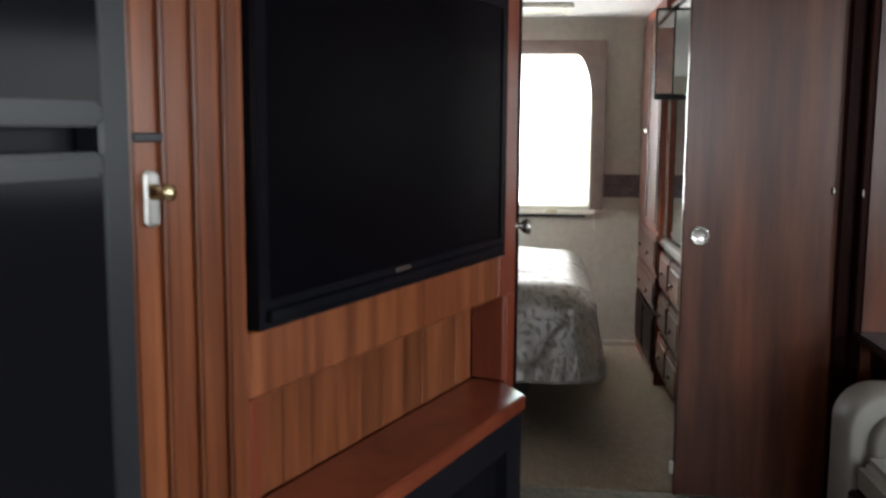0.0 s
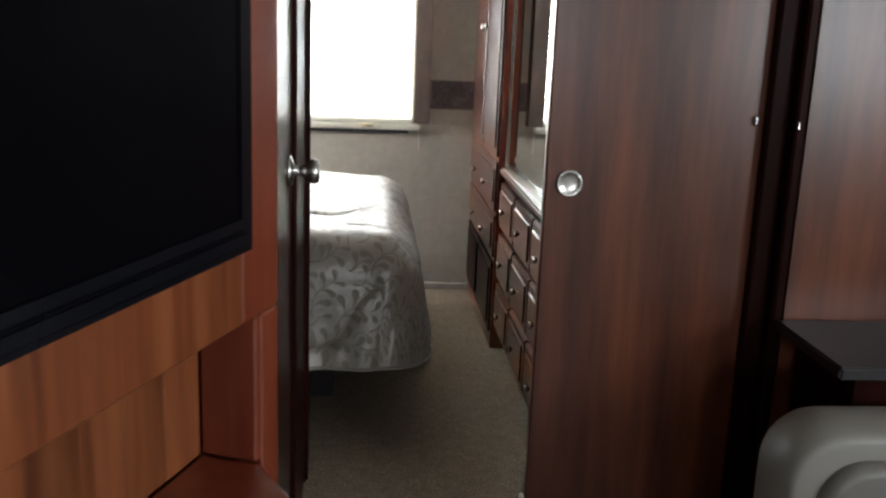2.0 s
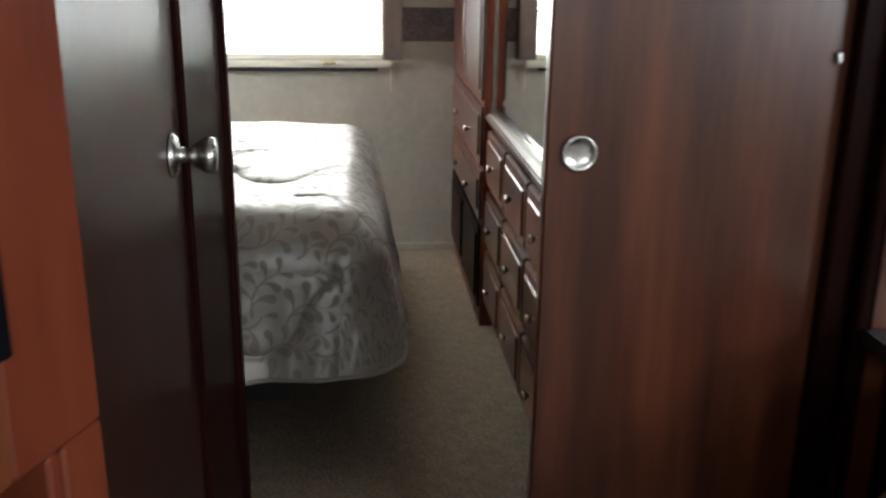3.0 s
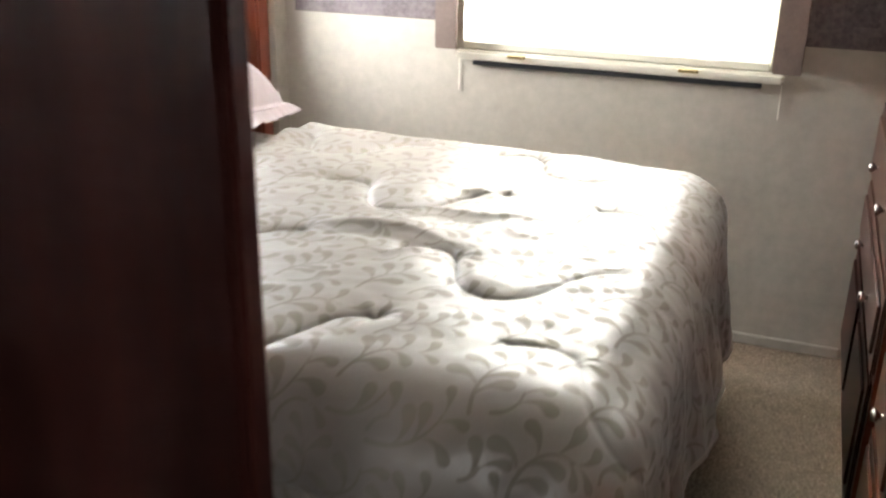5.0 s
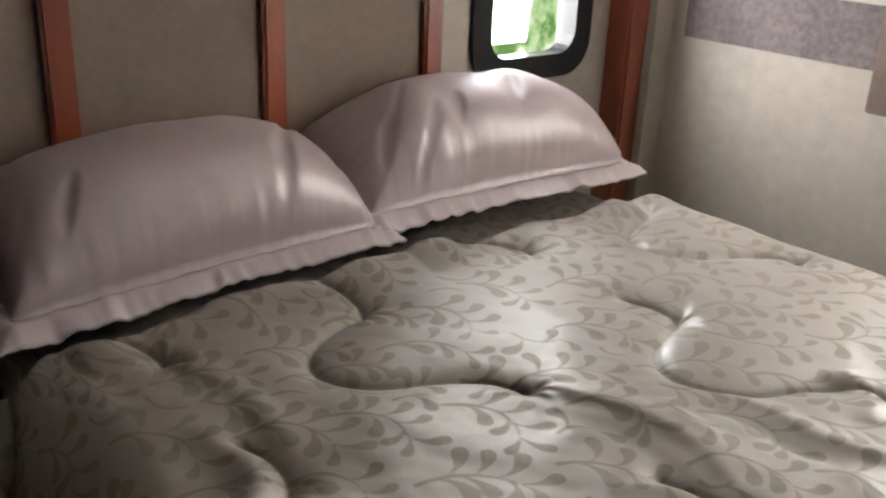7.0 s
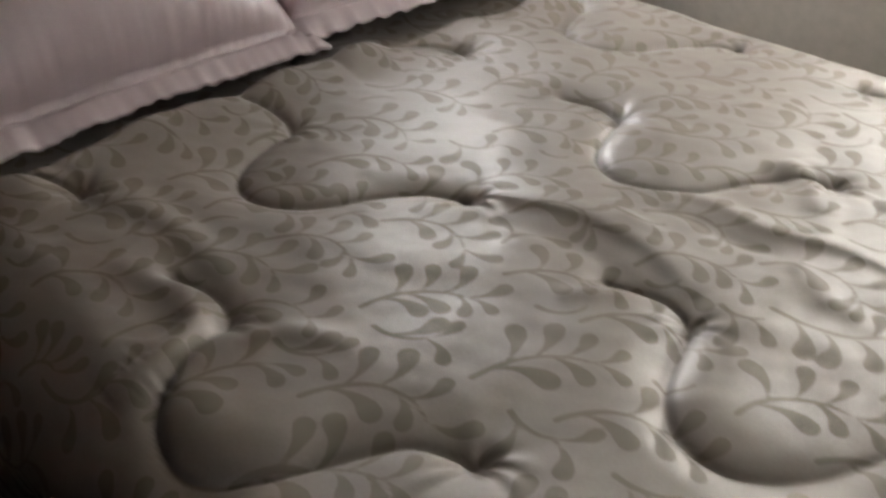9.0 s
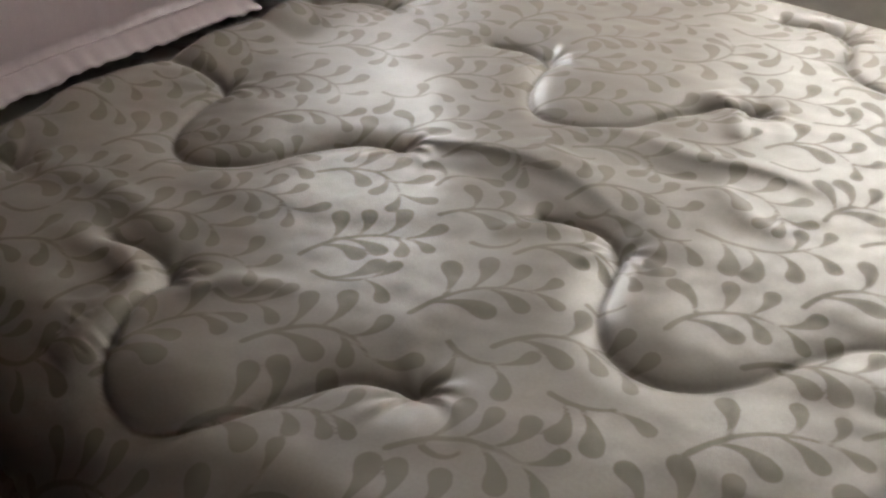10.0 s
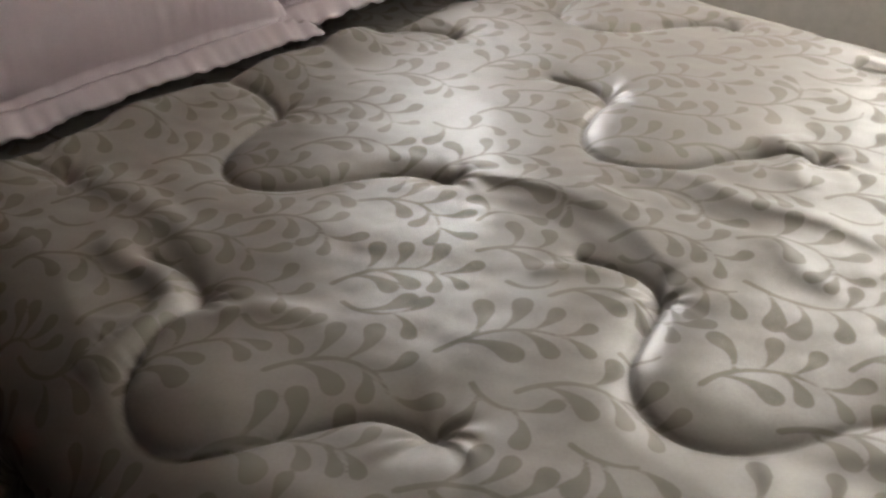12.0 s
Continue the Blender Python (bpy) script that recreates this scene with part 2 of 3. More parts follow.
def outline(pts, depth_axis, d0, d1, bev=0.0):
    """A flat polygon in the plane across depth_axis, given thickness from d0 to d1."""
    bm = bmesh.new()
    def at(p, d):
        return {"X": (d, p[0], p[1]), "Y": (p[0], d, p[1]), "Z": (p[0], p[1], d)}[depth_axis]
    a, b = [bm.verts.new(at(p, d0)) for p in pts], [bm.verts.new(at(p, d1)) for p in pts]
    bm.faces.new(a), bm.faces.new(b[::-1])
    for i in range(len(pts)):
        j = (i + 1) % len(pts)
        bm.faces.new((a[j], a[i], b[i], b[j]))
    bmesh.ops.recalc_face_normals(bm, faces=bm.faces)
    if bev:
        bmesh.ops.bevel(bm, geom=list(bm.edges), offset=bev, segments=2, affect="EDGES", clamp_overlap=True)
    return bm


def mesh_of(bm, name, mat, smooth=False):
    me = bpy.data.meshes.new(name)
    bmesh.ops.recalc_face_normals(bm, faces=bm.faces)
    bm.to_mesh(me)
    bm.free()
    me.materials.append(mat)
    if smooth:
        me.shade_smooth()
    return me


def part(name, bm, mat, parent, label="", smooth=False):
    ob = new(name, mesh_of(bm, name, mat, smooth))
    ob.parent = parent
    return tagged(ob, label)


def thing(name, label, category, group="", m=None, kind=""):
    ob = new(name)
    if m is not None:
        ob.matrix_world = m
    ob.empty_display_size = 0.05
    return tagged(ob, label, category, group, kind)


def structure(name, bm, mat, label="", category="", smooth=False):
    return tagged(new(name, mesh_of(bm, name, mat, smooth)), label, category, kind="structure")


def wall_with_hole(axis, d0, d1, a0, a1, z0, z1, holes):
    """A wall across axis with rectangular holes (a0, a1, z0, z1)."""
    bm = bmesh.new()
    def put(p0, p1, q0, q1):
        if p1 - p0 > 1e-4 and q1 - q0 > 1e-4:
            box(bm, *((d0, d1, p0, p1) if axis == "X" else (p0, p1, d0, d1)), q0, q1)
    at = a0
    for h0, h1, k0, k1 in sorted(holes):
        put(at, h0, z0, z1), put(h0, h1, z0, k0), put(h0, h1, k1, z1)
        at = h1
    put(at, a1, z0, z1)
    return bm


CEILING_Z = 2.05

# ---- setting ----
structure("floor_bedroom", boxed(-1.78, 1.05, -2.46, 0.10, -0.05, 0.0), CARPET, "flecked beige cut-pile carpet on the bedroom floor", "floor")
structure("floor_living", boxed(-2.0, 2.4, -9.0, -2.464, -0.05, -0.004), VINYL, "mottled stone-look vinyl floor of the living area", "floor")
structure("ceiling", boxed(-2.0, 2.4, -9.0, 0.10, CEILING_Z, CEILING_Z + 0.06), CEIL, "white ceiling panel", "ceiling")
WIN = (-0.95, 0.0, 0.88, 1.84)
wall_north = structure("wall_north", wall_with_hole("Y", 0.0, 0.08, -1.78, 1.05, 0.0, CEILING_Z, [WIN]), WALL_PAPER, "mottled beige wallpapered end wall with a window", "wall")
HEADWIN = [(-0.60, -0.25, 0.90, 1.50)]
structure("wall_west", wall_with_hole("X", -1.78, -1.70, -2.21, 0.0, 0.0, CEILING_Z, HEADWIN), WALL_PAPER, "mottled beige wall behind the bed with small windows", "wall")
structure("wall_east", boxed(0.97, 1.05, -2.55, 0.0, 0.0, CEILING_Z), WALL_PAPER, "plain beige wall behind the wardrobes", "wall")
# Never in view; dark only so that less window light bounces onto the bed.
structure("wall_bath", boxed(-1.70, -0.466, -2.21, -2.15, 0.0, CEILING_Z), DARK_TRIM, "unseen partition between bathroom and bedroom, dark to cut bounced light", "wall")
structure("wall_living_west", boxed(-2.0, -1.92, -9.0, -2.21, 0.0, CEILING_Z), WALL_PAPER, "plain beige wall", "wall")
structure("wall_living_east", wall_with_hole("X", 2.32, 2.40, -9.0, -2.62, 0.0, CEILING_Z, [(-6.5, -4.7, 1.05, 1.85), (-4.25, -3.15, 1.05, 1.80)]), WALL_PAPER, "plain beige wall with a window", "wall")
structure("wall_living_south", wall_with_hole("Y", -9.08, -9.0, -2.0, 2.4, 0.0, CEILING_Z, [(-0.2, 1.4, 1.05, 1.85)]), WALL_PAPER, "plain beige wall with a window", "wall")
structure("wall_hall_west", boxed(-1.92, -0.46, -2.31, -2.215, 0.0, CEILING_Z), WALL_PAPER, "plain partition", "wall")
structure("baseboard", boxed(-1.70, 0.31, -0.012, -0.002, 0.0, 0.035, bev=0.003), WALL_PAPER, "thin beige baseboard strip", "baseboard")
border_l = structure("trim_border_left", boxed(-1.56, -1.02, -0.0035, -0.0005, 0.95, 1.09), BORDER, "taupe stone-print wallpaper border", "wallpaper border")
border_r = structure("trim_border_right", boxed(0.082, 0.31, -0.0035, -0.0005, 0.945, 1.088), BORDER, "taupe stone-print wallpaper border", "wallpaper border")

# ---- bedroom window ----
window = thing("window_1", "white pleated shade in a cream framed bedroom window", "window", kind="structure")
bm = bmesh.new()
x0, x1, z0, z1 = WIN
for a in ((x0, x0 + 0.025, z0, z1), (x1 - 0.025, x1, z0, z1), (x0 + 0.025, x1 - 0.025, z0, z0 + 0.025), (x0 + 0.025, x1 - 0.025, z1 - 0.025, z1)):
    box(bm, a[0], a[1], 0.03, 0.075, a[2], a[3], bev=0.004)
part("window_frame", bm, WHITE_TRIM, window)
part("pane", boxed(x0 + 0.025, x1 - 0.025, 0.055, 0.06, z0 + 0.025, z1 - 0.025), GLASS, window).visible_shadow = False
# pleated shade: a zigzag sheet whose cut ends show as scallops
bm = bmesh.new()
PLEATS = 40
rows = []
for i in range(2 * PLEATS + 1):
    z = z0 + 0.012 + (z1 - z0 - 0.03) * i / (2 * PLEATS)
    y = 0.012 if i % 2 else -0.006
    inset = 0.006 if i % 2 else 0.0
    rows.append((bm.verts.new((x0 + 0.004 + inset, y, z)), bm.verts.new((x1 - 0.004 - inset, y, z))))
for a, b in zip(rows, rows[1:]):
    bm.faces.new((a[0], a[1], b[1], b[0]))
part("pleated_shade", bm, SHADE, window, "drawn white pleated day shade")
part("bottom_rail", boxed(x0 + 0.004, x1 - 0.004, -0.014, 0.012, z0 - 0.012, z0 + 0.012, bev=0.004), WHITE_TRIM, window)
bm = bmesh.new()
box(bm, x0 - 0.015, x1 + 0.04, -0.035, -0.001, z0 - 0.045, z0 - 0.014, bev=0.008, seg=2)
sill = part("window_sill", bm, WHITE_TRIM, window, "cream moulded window sill")
# A raised dark bar stands in for the sill's shadow line.
part("sill_shadow_strip", boxed(x0 + 0.04, x1 - 0.02, -0.022, -0.001, z0 - 0.062, z0 - 0.047, bev=0.003), GREY_PLASTIC, sill)
for gx in (x0 + 0.16, x1 - 0.26):
    part("shade_clip", boxed(gx, gx + 0.06, -0.044, -0.034, z0 - 0.03, z0 - 0.018, bev=0.003), BRASS, sill)
for cx in (x0 - 0.01, x1 + 0.035):
    bm = lathe([(0.0015, 0.0), (0.0015, 0.10)], 6)
    bmesh.ops.translate(bm, vec=(cx, -0.006, z0 - 0.15), verts=bm.verts)
    part("hold_down_cord", bm, WHITE_TRIM, window)

# valance with an arched inner edge
valance = thing("window_valance", "taupe fabric-covered window valance with arched inner edge", "valance")
inner = []
for i in range(13):
    a = math.pi / 2 * i / 12
    inner.append((0.004 - 0.11 * (1 - math.cos(a)), 1.45 + 0.37 * math.sin(a)))
left = [(-0.949 + 0.11 * (1 - math.cos(math.pi / 2 * (12 - i) / 12)), 1.45 + 0.37 * math.sin(math.pi / 2 * (12 - i) / 12)) for i in range(13)]
pts = [(0.083, 0.872), (0.083, 1.905), (-1.02, 1.905), (-1.02, 0.872), (-0.949, 0.872)] + left[::-1] + inner[::-1] + [(0.004, 0.872)]
part("valance_board", outline(pts, "Y", -0.075, -0.058, bev=0.003), FABRIC_BROWN, valance)
for sx in ((-1.02, -1.004), (0.067, 0.083)):
    part("return", boxed(sx[0], sx[1], -0.058, -0.002, 0.872, 1.905), FABRIC_BROWN, valance)
part("top_board", boxed(-1.004, 0.067, -0.058, -0.002, 1.889, 1.905), FABRIC_BROWN, valance)


# ---- small window beside the bed ----
def rounded(cx, cz, w, h, r, n=6):
    out = []
    for k, (sx, sz) in enumerate(((1, 1), (-1, 1), (-1, -1), (1, -1))):
        for i in range(n + 1):
            a = math.pi / 2 * (k + i / n)
            out.append((cx + sx * (w / 2 - r) + r * math.cos(a), cz + sz * (h / 2 - r) + r * math.sin(a)))
    return out


def ring(outer, inner, axis, d0, d1):
    bm = bmesh.new()
    def at(p, d):
        return {"X": (d, p[0], p[1]), "Y": (p[0], d, p[1]), "Z": (p[0], p[1], d)}[axis]
    loops = [[bm.verts.new(at(p, d)) for p in pts] for pts, d in ((outer, d0), (outer, d1), (inner, d1), (inner, d0))]
    n = len(outer)
    for a, b in zip(loops, loops[1:] + loops[:1]):
        for i in range(n):
            j = (i + 1) % n
            bm.faces.new((a[i], a[j], b[j], b[i]))
    return bm


def head_window(name, y):
    w = thing(name, "small black-framed window with rounded corners beside the bed", "window", kind="structure")
    part("window_frame", ring(rounded(y, 1.20, 0.40, 0.69, 0.09), rounded(y, 1.20, 0.285, 0.575, 0.055), "X", -1.735, -1.685), RUBBER, w, "black rubber frame")
    part("pane", boxed(-1.725, -1.721, y - 0.145, y + 0.145, 0.905, 1.495), GLASS, w).visible_shadow = False
    part("mid_rail", boxed(-1.732, -1.690, y - 0.145, y + 0.145, 1.095, 1.125, bev=0.004), RUBBER, w)
    return w


head_window("window_2", -0.425)

# upholstered headboard wall with wood strips
headboard = thing("headboard_wall", "taupe panelled headboard wall divided by cherry wood strips", "headboard")
strips = [-1.555, -1.147, -0.750]
for a, b in ((-1.93, -1.581), (-1.529, -1.173), (-1.121, -0.776)):
    part("panel", boxed(-1.699, -1.690, a, b, 0.35, 1.95, bev=0.003), HEAD_PAPER, headboard)
for y in strips:
    part("strip", boxed(-1.699, -1.672, y - 0.025, y + 0.025, 0.35, 2.0, bev=0.006, seg=2), CHERRY_RED, headboard)
corner = tagged(new("trim_corner_post", mesh_of(boxed(-1.699, -1.62, -0.15, -0.075, 0.0, CEILING_Z, bev=0.008, seg=2), "trim_corner_post", CHERRY_RED)), "red cherry wood corner post beside the bed", "trim", kind="structure")
tagged(new("trim_corner_wall", mesh_of(boxed(-1.699, -1.60, -0.074, -0.001, 0.0, CEILING_Z), "trim_corner_wall", WALL_PAPER)), "beige boxed wall corner", "wall", kind="structure")


def knob(parent, m, name="knob", r=0.014, length=0.028, mat=None):
    """A small turned knob standing out along local +Z of m."""
    bm = lathe([(r * 0.9, 0.0), (r * 0.95, 0.003), (r * 0.4, 0.006), (r * 0.4, length * 0.45), (r * 0.85, length * 0.62), (r, length * 0.8), (r * 0.8, length), (r * 0.2, length * 1.04)], 16)
    bmesh.ops.transform(bm, matrix=m, verts=bm.verts)
    return part(name, bm, mat or NICKEL, parent, smooth=True)


def framed_panel(parent, name, x_face, y0, y1, z0, z1, mat, label="", depth=0.018, rail=0.035):
    """A raised-panel front facing -X, its face at x_face."""
    bm = bmesh.new()
    box(bm, x_face, x_face + depth, y0, y1, z0, z1, bev=0.004, seg=2)
    if z1 - z0 > 2.4 * rail and y1 - y0 > 2.4 * rail:
        box(bm, x_face - 0.007, x_face + 0.002, y0 + rail, y1 - rail, z0 + rail, z1 - rail, bev=0.0065)
    return part(name, bm, mat, parent, label)


# ---- wardrobe, tall cabinet by the end wall ----
ward = thing("tall_wardrobe", "tall cherry wardrobe with shade-coloured doors and drawers against the end wall", "wardrobe")
part("body", boxed(0.322, 0.965, -0.938, -0.004, 0.0, CEILING_Z - 0.003), CHERRY_RED, ward, "red cherry side panel")
W0, W1, WM = -0.930, -0.012, -0.47
# Fronts darker than the side panel, lower doors darkest: shade put into the colour.
for a, b in ((W0, WM - 0.003), (WM + 0.003, W1)):
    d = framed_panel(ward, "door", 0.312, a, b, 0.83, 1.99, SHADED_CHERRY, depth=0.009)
    knob(d, pose(0.312, (b - 0.05) if b < -0.3 else (a + 0.05), 1.36, 0, -90, 0), "door_knob", 0.017, 0.03)
for z0_, z1_ in ((0.60, 0.815), (0.40, 0.585)):
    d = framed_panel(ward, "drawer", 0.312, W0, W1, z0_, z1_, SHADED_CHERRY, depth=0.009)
    for ky in (-0.28, -0.66):
        knob(d, pose(0.312, ky, (z0_ + z1_) / 2 - 0.02, 0, -90, 0), "drawer_knob")
for a, b in ((W0, WM - 0.003), (WM + 0.003, W1)):
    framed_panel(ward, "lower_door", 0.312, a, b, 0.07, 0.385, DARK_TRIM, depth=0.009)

# ---- dresser with mirror above ----
DR0, DR1 = -2.44, -0.942
dresser = thing("dresser", "low dark cherry dresser with drawers and small nickel knobs", "dresser")
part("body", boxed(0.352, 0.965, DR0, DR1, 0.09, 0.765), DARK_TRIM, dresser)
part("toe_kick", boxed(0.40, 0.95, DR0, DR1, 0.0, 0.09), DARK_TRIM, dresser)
part("top", boxed(0.325, 0.965, DR0, DR1, 0.767, 0.792, bev=0.006, seg=2), DARK_CHERRY, dresser)
for y1_ in (-0.950, -1.340, -1.730, -2.090):
    y0_ = max(y1_ - 0.375, DR0 + 0.01)
    for z0_, z1_ in ((0.545, 0.735), (0.325, 0.520), (0.105, 0.300)):
        d = framed_panel(dresser, "drawer", 0.333, y0_, y1_, z0_, z1_, DARK_CHERRY, rail=0.028)
        knob(d, pose(0.333, (y0_ + y1_) / 2, (z0_ + z1_) / 2, 0, -90, 0), "drawer_knob")
mirror = thing("wall_mirror", "large mirror in a slim silver frame above the dresser", "mirror")
M0, M1 = (0.354, -0.940), (0.388, DR0 + 0.01)


def along_mirror(d0, d1, z0, z1):
    """A board behind or before the mirror plane, between two offsets from it."""
    return outline([(M0[0] + d0, M0[1]), (M0[0] + d1, M0[1]), (M1[0] + d1, M1[1]), (M1[0] + d0, M1[1])], "Z", z0, z1)


part("glass", along_mirror(0.0, 0.004, 0.815, 1.98), MIRROR, mirror)
part("backing", along_mirror(0.006, 0.030, 0.793, 1.995), DARK_TRIM, mirror)
part("frame", boxed(0.347, 0.3535, -0.946, -0.9385, 0.813, 1.982), NICKEL, mirror)
part("frame", along_mirror(-0.016, 0.005, 0.793, 0.813), NICKEL, mirror)
part("frame", along_mirror(-0.016, 0.005, 1.982, 1.995), NICKEL, mirror)
# small screen fixed to the wardrobe side
tvs = thing("small_television", "small dark flat screen on a bracket at the wardrobe side", "television")
bm = boxed(0.262, 0.362, -1.02, -0.985, 1.52, 1.98, bev=0.006, seg=2)
part("case", bm, GREY_PLASTIC, tvs)
part("screen", boxed(0.270, 0.352, -1.026, -1.0195, 1.55, 1.965), MIRROR, tvs, "glossy screen")
part("bracket", boxed(0.325, 0.355, -0.985, -0.9375, 1.70, 1.80), BLACK_MATT, tvs)

# ---- sliding door between hall and bedroom ----
slide = thing("sliding_door", "dark cherry sliding door standing half open with a round nickel pull", "door")
part("leaf", boxed(0.208, 0.790, -2.550, -2.515, 0.02, CEILING_Z - 0.02, bev=0.004), DARK_CHERRY, slide)
bm = lathe([(0.032, 0.0), (0.034, 0.004), (0.030, 0.007), (0.026, 0.004), (0.015, 0.002), (0.004, 0.0015)], 28, "-Y")
bmesh.ops.translate(bm, vec=(0.268, -2.551, 0.995), verts=bm.verts)
part("finger_pull", bm, NICKEL, slide, "round polished nickel finger pull", smooth=True)
part("door_guide", boxed(0.196, 0.208, -2.545, -2.52, 0.10, 0.145, bev=0.003), WHITE_TRIM, slide, "small white plastic guide")
bm = boxed(0.716, 0.728, -2.562, -2.550, 1.152, 1.176, bev=0.004)
part("latch", bm, NICKEL, slide)

# Near-black post and stop fill the dark gap at the sliding door's edge.
structure("trim_hall_post", boxed(0.795, 0.823, -2.62, -2.50, 0.0, CEILING_Z, bev=0.006), DARK_TRIM, "dark door post in the gap beside the door", "trim")
structure("trim_hall_stop", boxed(0.742, 0.792, -2.585, -2.553, 0.0, CEILING_Z, bev=0.005), DARK_TRIM, "dark door stop in the gap beside the door", "trim")
bm = boxed(0.795, 0.804, -2.630, -2.619, 1.150, 1.172, bev=0.003)
tagged(new("strike_plate", mesh_of(bm, "strike_plate", NICKEL)), "small nickel strike plate on the dark post", "strike plate")
structure("wall_hall_panel", boxed(0.825, 2.40, -2.62, -2.54, 0.0, CEILING_Z), DARK_CHERRY, "dark cherry panelled wall beside the door post", "wall")
bm = boxed(1.085, 1.155, -2.632, -2.6205, 0.93, 1.05, bev=0.004)
sw = thing("wall_switch", "black wall switch plate on the wood panel", "switch")
part("plate", bm, BLACK_MATT, sw)
part("rocker", boxed(1.105, 1.135, -2.638, -2.632, 0.96, 1.02, bev=0.002), BLACK_GLOSS, sw)

# ---- bathroom door and panel on the other side of the hall ----
bath = thing("bathroom_door", "closed cherry bathroom door, coloured dark as unlit, with a nickel knob", "door")
part("leaf", boxed(-0.445, -0.402, -3.295, -2.675, 0.02, 1.98, bev=0.004), DARK_GLOSS, bath)
bm = lathe([(0.034, 0.0), (0.034, 0.004), (0.028, 0.010), (0.012, 0.013), (0.011, 0.030), (0.018, 0.036), (0.026, 0.050), (0.0275, 0.058), (0.025, 0.066), (0.006, 0.068)], 28, "X")
bmesh.ops.translate(bm, vec=(-0.402, -2.757, 1.040), verts=bm.verts)
part("door_knob", bm, NICKEL, bath, "brushed nickel door knob", smooth=True)
part("latch_plate", boxed(-0.440, -0.412, -2.675, -2.672, 0.99, 1.09), NICKEL, bath)
# Far jamb near-black, near jamb red: the hall's shade is in the colour.
structure("trim_bath_jamb_far", boxed(-0.45, -0.390, -2.670, -2.632, 0.0, CEILING_Z, bev=0.005), DARK_TRIM, "far door jamb, shade put into its dark colour", "trim")
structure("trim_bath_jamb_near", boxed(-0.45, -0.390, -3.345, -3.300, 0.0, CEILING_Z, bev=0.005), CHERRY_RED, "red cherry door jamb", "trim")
structure("trim_bath_head", boxed(-0.45, -0.390, -3.300, -2.670, 1.985, CEILING_Z), DARK_TRIM, "dark wood door head", "trim")
# Panel and end trim carry the hall's shade in their dark wood colour.
structure("wall_hall_end_panel", boxed(-0.46, -0.400, -2.632, -2.190, 0.0, CEILING_Z), DARK_TRIM, "cherry panel at the bedroom entrance, coloured near-black as unlit", "wall")
structure("trim_hall_end", boxed(-0.465, -0.388, -2.190, -2.145, 0.0, CEILING_Z, bev=0.008, seg=2), DARK_TRIM, "rounded end trim, coloured near-black as unlit", "trim")

# ---- angled television cabinet; local X runs along its face, local Y into the wall ----
TVM = pose(-0.37, -3.35, 0, 0, 0, 70.1)
cab = thing("television_cabinet", "cherry wood television cabinet with recessed panelling and a shelf", "cabinet", m=TVM)


def flat_part(name, a, mat, parent, label="", bev=0.004, seg=1):
    return part(name, boxed(*a, bev=bev, seg=seg), mat, parent, label)


flat_part("right_stile", (-0.122, 0.0, 0.0, 0.05, 0.916, CEILING_Z), CHERRY_RED, cab)
flat_part("lower_stile", (-0.060, 0.0, 0.0, 0.05, 0.0, 0.915), CHERRY_RED, cab)
flat_part("left_stile", (-1.500, -1.222, 0.0, 0.05, 0.0, CEILING_Z), CHERRY, cab)
for fx in (-1.490, -1.425, -1.355, -1.285):
    flat_part("flute", (fx, fx + 0.038, -0.012, 0.0, 0.02, CEILING_Z - 0.01), CHERRY, cab, bev=0.010, seg=3)
flat_part("top_rail", (-1.222, -0.1225, 0.0, 0.05, 1.716, CEILING_Z), CHERRY, cab)
flat_part("middle_rail", (-1.222, -0.1225, 0.0, 0.05, 0.916, 1.033), CHERRY, cab)
flat_part("recess_side", (-0.078, -0.0605, 0.002, 0.10, 0.672, 0.915), CHERRY_RED, cab)
flat_part("recess_side", (-1.221, -1.190, 0.0, 0.10, 0.672, 0.915), CHERRY_RED, cab)
for i in range(11):
    a = -1.189 + i * 0.1008
    flat_part("board", (a + 0.0006, a + 0.1002, 0.10 + 0.001 * (i % 2), 0.114, 0.672, 0.935), CHERRY_BOARD, cab, bev=0.0015)
flat_part("carcass", (-1.500, -0.001, 0.115, 0.60, 0.0, CEILING_Z - 0.004), CHERRY_RED, cab, bev=0)
shelf_pts = [(-0.075, 0.10), (-0.075, -0.005), (-0.165, -0.100), (-0.985, -0.100), (-1.17, 0.0), (-1.17, 0.10)]
part("shelf", outline(shelf_pts, "Z", 0.630, 0.670, bev=0.004), CHERRY_RED, cab, "red cherry shelf with clipped corners")
fire = thing("electric_fireplace", "black electric fireplace front under the cabinet shelf", "fireplace", m=TVM)
part("surround", ring([(-0.13, 0.0), (-0.13, 0.625), (-1.15, 0.625), (-1.15, 0.0)], [(-0.23, 0.08), (-0.23, 0.53), (-1.05, 0.53), (-1.05, 0.08)], "Y", -0.075, 0.10), BLACK_MATT, fire)
part("glass_front", boxed(-1.05, -0.23, -0.045, -0.035, 0.08, 0.53), BLACK_GLOSS, fire)

tv = thing("television", "large black flat-screen television set in the cabinet", "television", m=TVM)
T0, T1, TB, TT = -1.215, -0.126, 1.036, 1.712
part("bezel", ring([(T1, TB), (T1, TT), (T0, TT), (T0, TB)], [(T1 - 0.030, TB + 0.050), (T1 - 0.030, TT - 0.030), (T0 + 0.030, TT - 0.030), (T0 + 0.030, TB + 0.050)], "Y", -0.018, 0.06), BLACK_GLOSS, tv, "glossy black bezel")
part("screen", boxed(T0 + 0.030, T1 - 0.030, -0.014, 0.0, TB + 0.050, TT - 0.030), SCREEN, tv)
